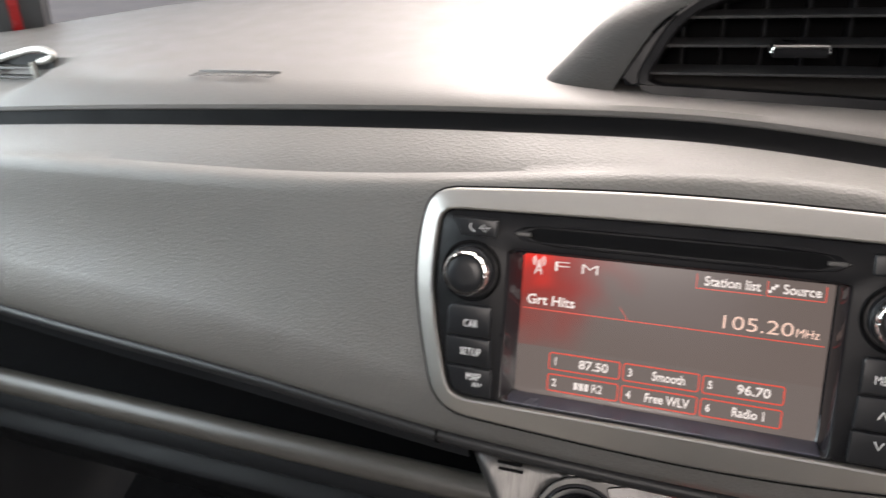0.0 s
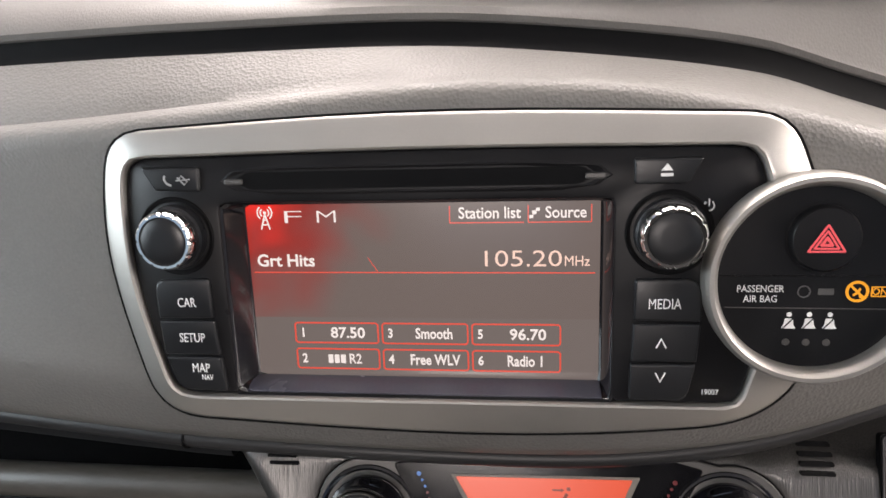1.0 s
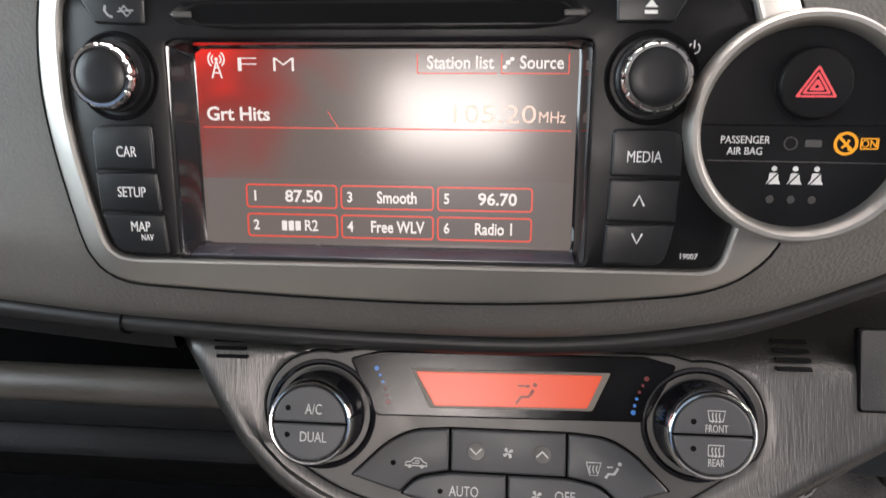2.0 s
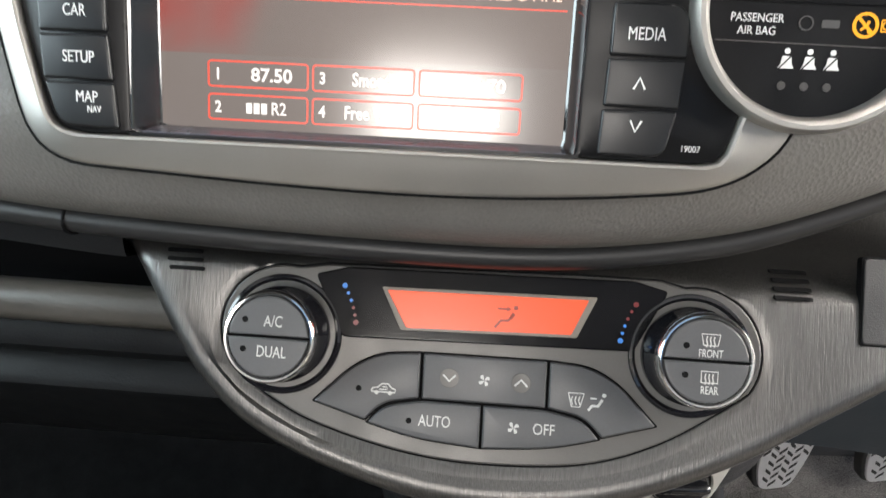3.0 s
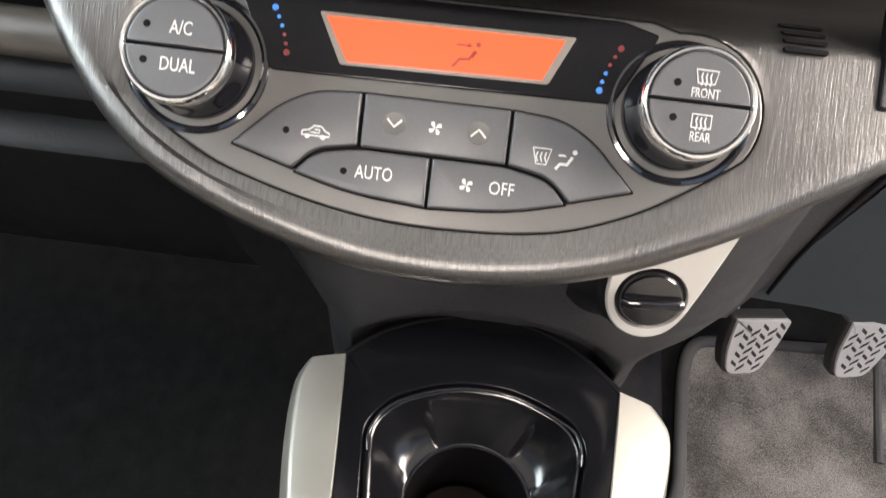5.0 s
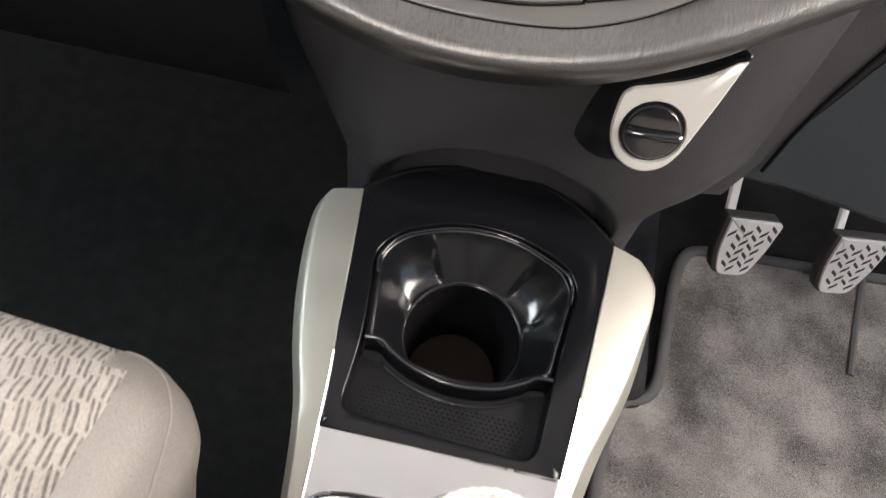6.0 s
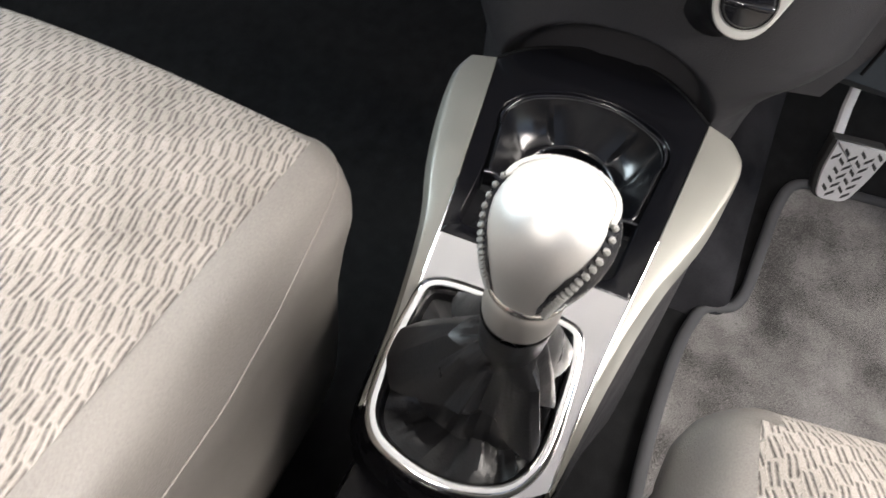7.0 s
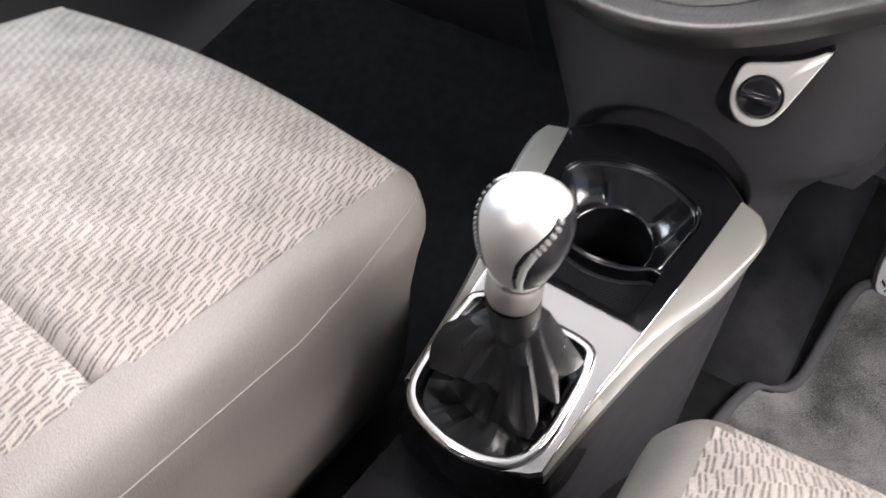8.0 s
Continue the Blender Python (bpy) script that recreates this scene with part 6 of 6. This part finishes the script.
# ---- seats ----
def seat(name, xin, side_sign, yfront, ztop, width, seam_y, label):
    """A cushion: a moulded vinyl edge that wraps the inner front corner and a woven centre panel."""
    ob = thing(name, pose(xin, yfront, 0), label, "car seat", "front seats")
    s = side_sign
    yback = -0.62

    def prof():
        z = ztop
        return [(0.012, 0.02), (0.004, 0.06), (0.003, 0.11), (0.004, 0.16), (0.000, z - 0.075), (-0.004, z - 0.05), (-0.003, z - 0.035), (0.001, z - 0.022), (0.006, z - 0.012), (0.013, z - 0.005), (0.021, z - 0.001), (0.028, z + 0.001)]
    path = [((0.0, y), (1, 0)) for y in np.linspace(yback, -0.05, 46)]
    r = 0.036
    for a in np.linspace(0, 90, 13)[1:]:
        path.append(((r - r * math.cos(radians(a)), -r + r * math.sin(radians(a))), (math.cos(radians(a)), -math.sin(radians(a)))))
    path = path[:46] + [((0.0, -0.042), (1, 0))] + path[46:]
    corner_end = len(path)
    for x in np.linspace(r, width - r, 30)[1:]:
        path.append(((x, 0.006 * math.sin(math.pi * (x - r) / (width - 2 * r))), (0, -1)))
    for a in np.linspace(0, 90, 9)[1:]:
        path.append(((width - r + r * math.sin(radians(a)), -r + r * math.cos(radians(a))), (-math.sin(radians(a)), -math.cos(radians(a)))))
    for y in np.linspace(-r, yback, 20)[1:]:
        path.append(((width, y), (-1, 0)))

    def crown_at(x):
        return 0.012 * math.sin(math.pi * min(1, max(0, (x - 0.036) / (width - 0.072))))

    def sweep(items, pr):
        rows = []
        for (x, y), (nx, ny) in items:
            up = crown_at(x) if y > -0.03 else 0.0
            rows.append([(s * (x + nx * d), y + ny * d, z + up * min(1, z / ztop) + 0.0025 * math.sin(x * 30 + y * 21 + z * 40) * (1 if z < ztop - 0.03 else 0)) for d, z in pr])
        return loft(rows, False)
    pr = prof()
    part("bolster", sweep(path[:corner_end], pr), VINYL, ob, "smooth taupe vinyl edge")
    part("front_cloth", sweep(path[corner_end - 1:corner_end + 29], pr), FABRIC, ob)
    part("outer_bolster", sweep(path[corner_end + 28:], pr), VINYL, ob)
    # woven top with a crown and a cross seam
    bm2 = bmesh.new()
    gx, gy = np.linspace(0.0245, width - 0.0245, 60), np.linspace(0, 1, 100)
    g = []
    for x in gx:
        col = []
        yf = -0.0225 + 0.006 * math.sin(math.pi * min(1, max(0, (x - 0.036) / (width - 0.072))))
        for v in gy:
            y = yback + (yf - yback) * v
            d = min(x - 0.0245, width - 0.0245 - x, yf - y)
            crown = crown_at(x) * max(0.0, 1 + (y - yf) / 0.35) + 0.009 * (1 - math.exp(-d / 0.03)) + 0.0015 * noise.noise((x * 16, y * 16, 1))
            seam = -0.011 * math.exp(-abs(y - seam_y) / 0.006)
            cut = 0.5 * max(0, 0.03 - d) * 0.05
            col.append(bm2.verts.new((s * x, y, ztop + 0.001 + crown + seam - cut)))
        g.append(col)
    for i in range(len(gx) - 1):
        for j in range(len(gy) - 1):
            bm2.faces.new((g[i][j], g[i + 1][j], g[i + 1][j + 1], g[i][j + 1]))
    part("woven_panel", bm2, FABRIC, ob, "cream woven cloth with grey dashes")
    pipe = []
    for (x, y), (nx, ny) in path[:corner_end]:
        z = ztop - 0.013 - 0.033 * min(1, max(0, (-0.02 - y) / 0.14))
        d = float(np.interp(z, [q[1] for q in pr], [q[0] for q in pr])) - 0.0003
        pipe.append((s * (x + nx * d), y + ny * d, z))
    if s < 0:
        part("piping", tube(pipe, 0.0006, 8, scale=1.0), STITCH, ob, "raised sewn seam")
    return ob


seat("passenger_seat", -0.0905, -1, -0.103, 0.272, 0.45, -0.270, "cream woven passenger seat cushion with taupe vinyl edges")
seat("driver_seat", 0.124, 1, -0.150, 0.242, 0.50, -0.275, "cream woven driver seat cushion with taupe vinyl edges")

# ---- belt buckles beside the passenger seat ----
def buckle(x, y, z, red):
    ob = thing("seat_belt_buckle", pose(x, y, z, 35, 10, 15), "seat belt buckle on a pale webbing stalk beside the seat", "seat belt buckle", "belt buckles")
    body = prism(rrect(-14, -8, 14, 8, 4), -60, 0, 3)
    part("buckle_body", body, BLACK if red else STITCH, ob)
    part("release_button", prism(rrect(-11, -5, 11, 6, 2), -1, 2.5, 1), REDBUCKLE if red else STITCH, ob, "red release button" if red else "")
    return ob


buckle(-0.078, -0.412, 0.192, True)
buckle(-0.060, -0.350, 0.119, False)
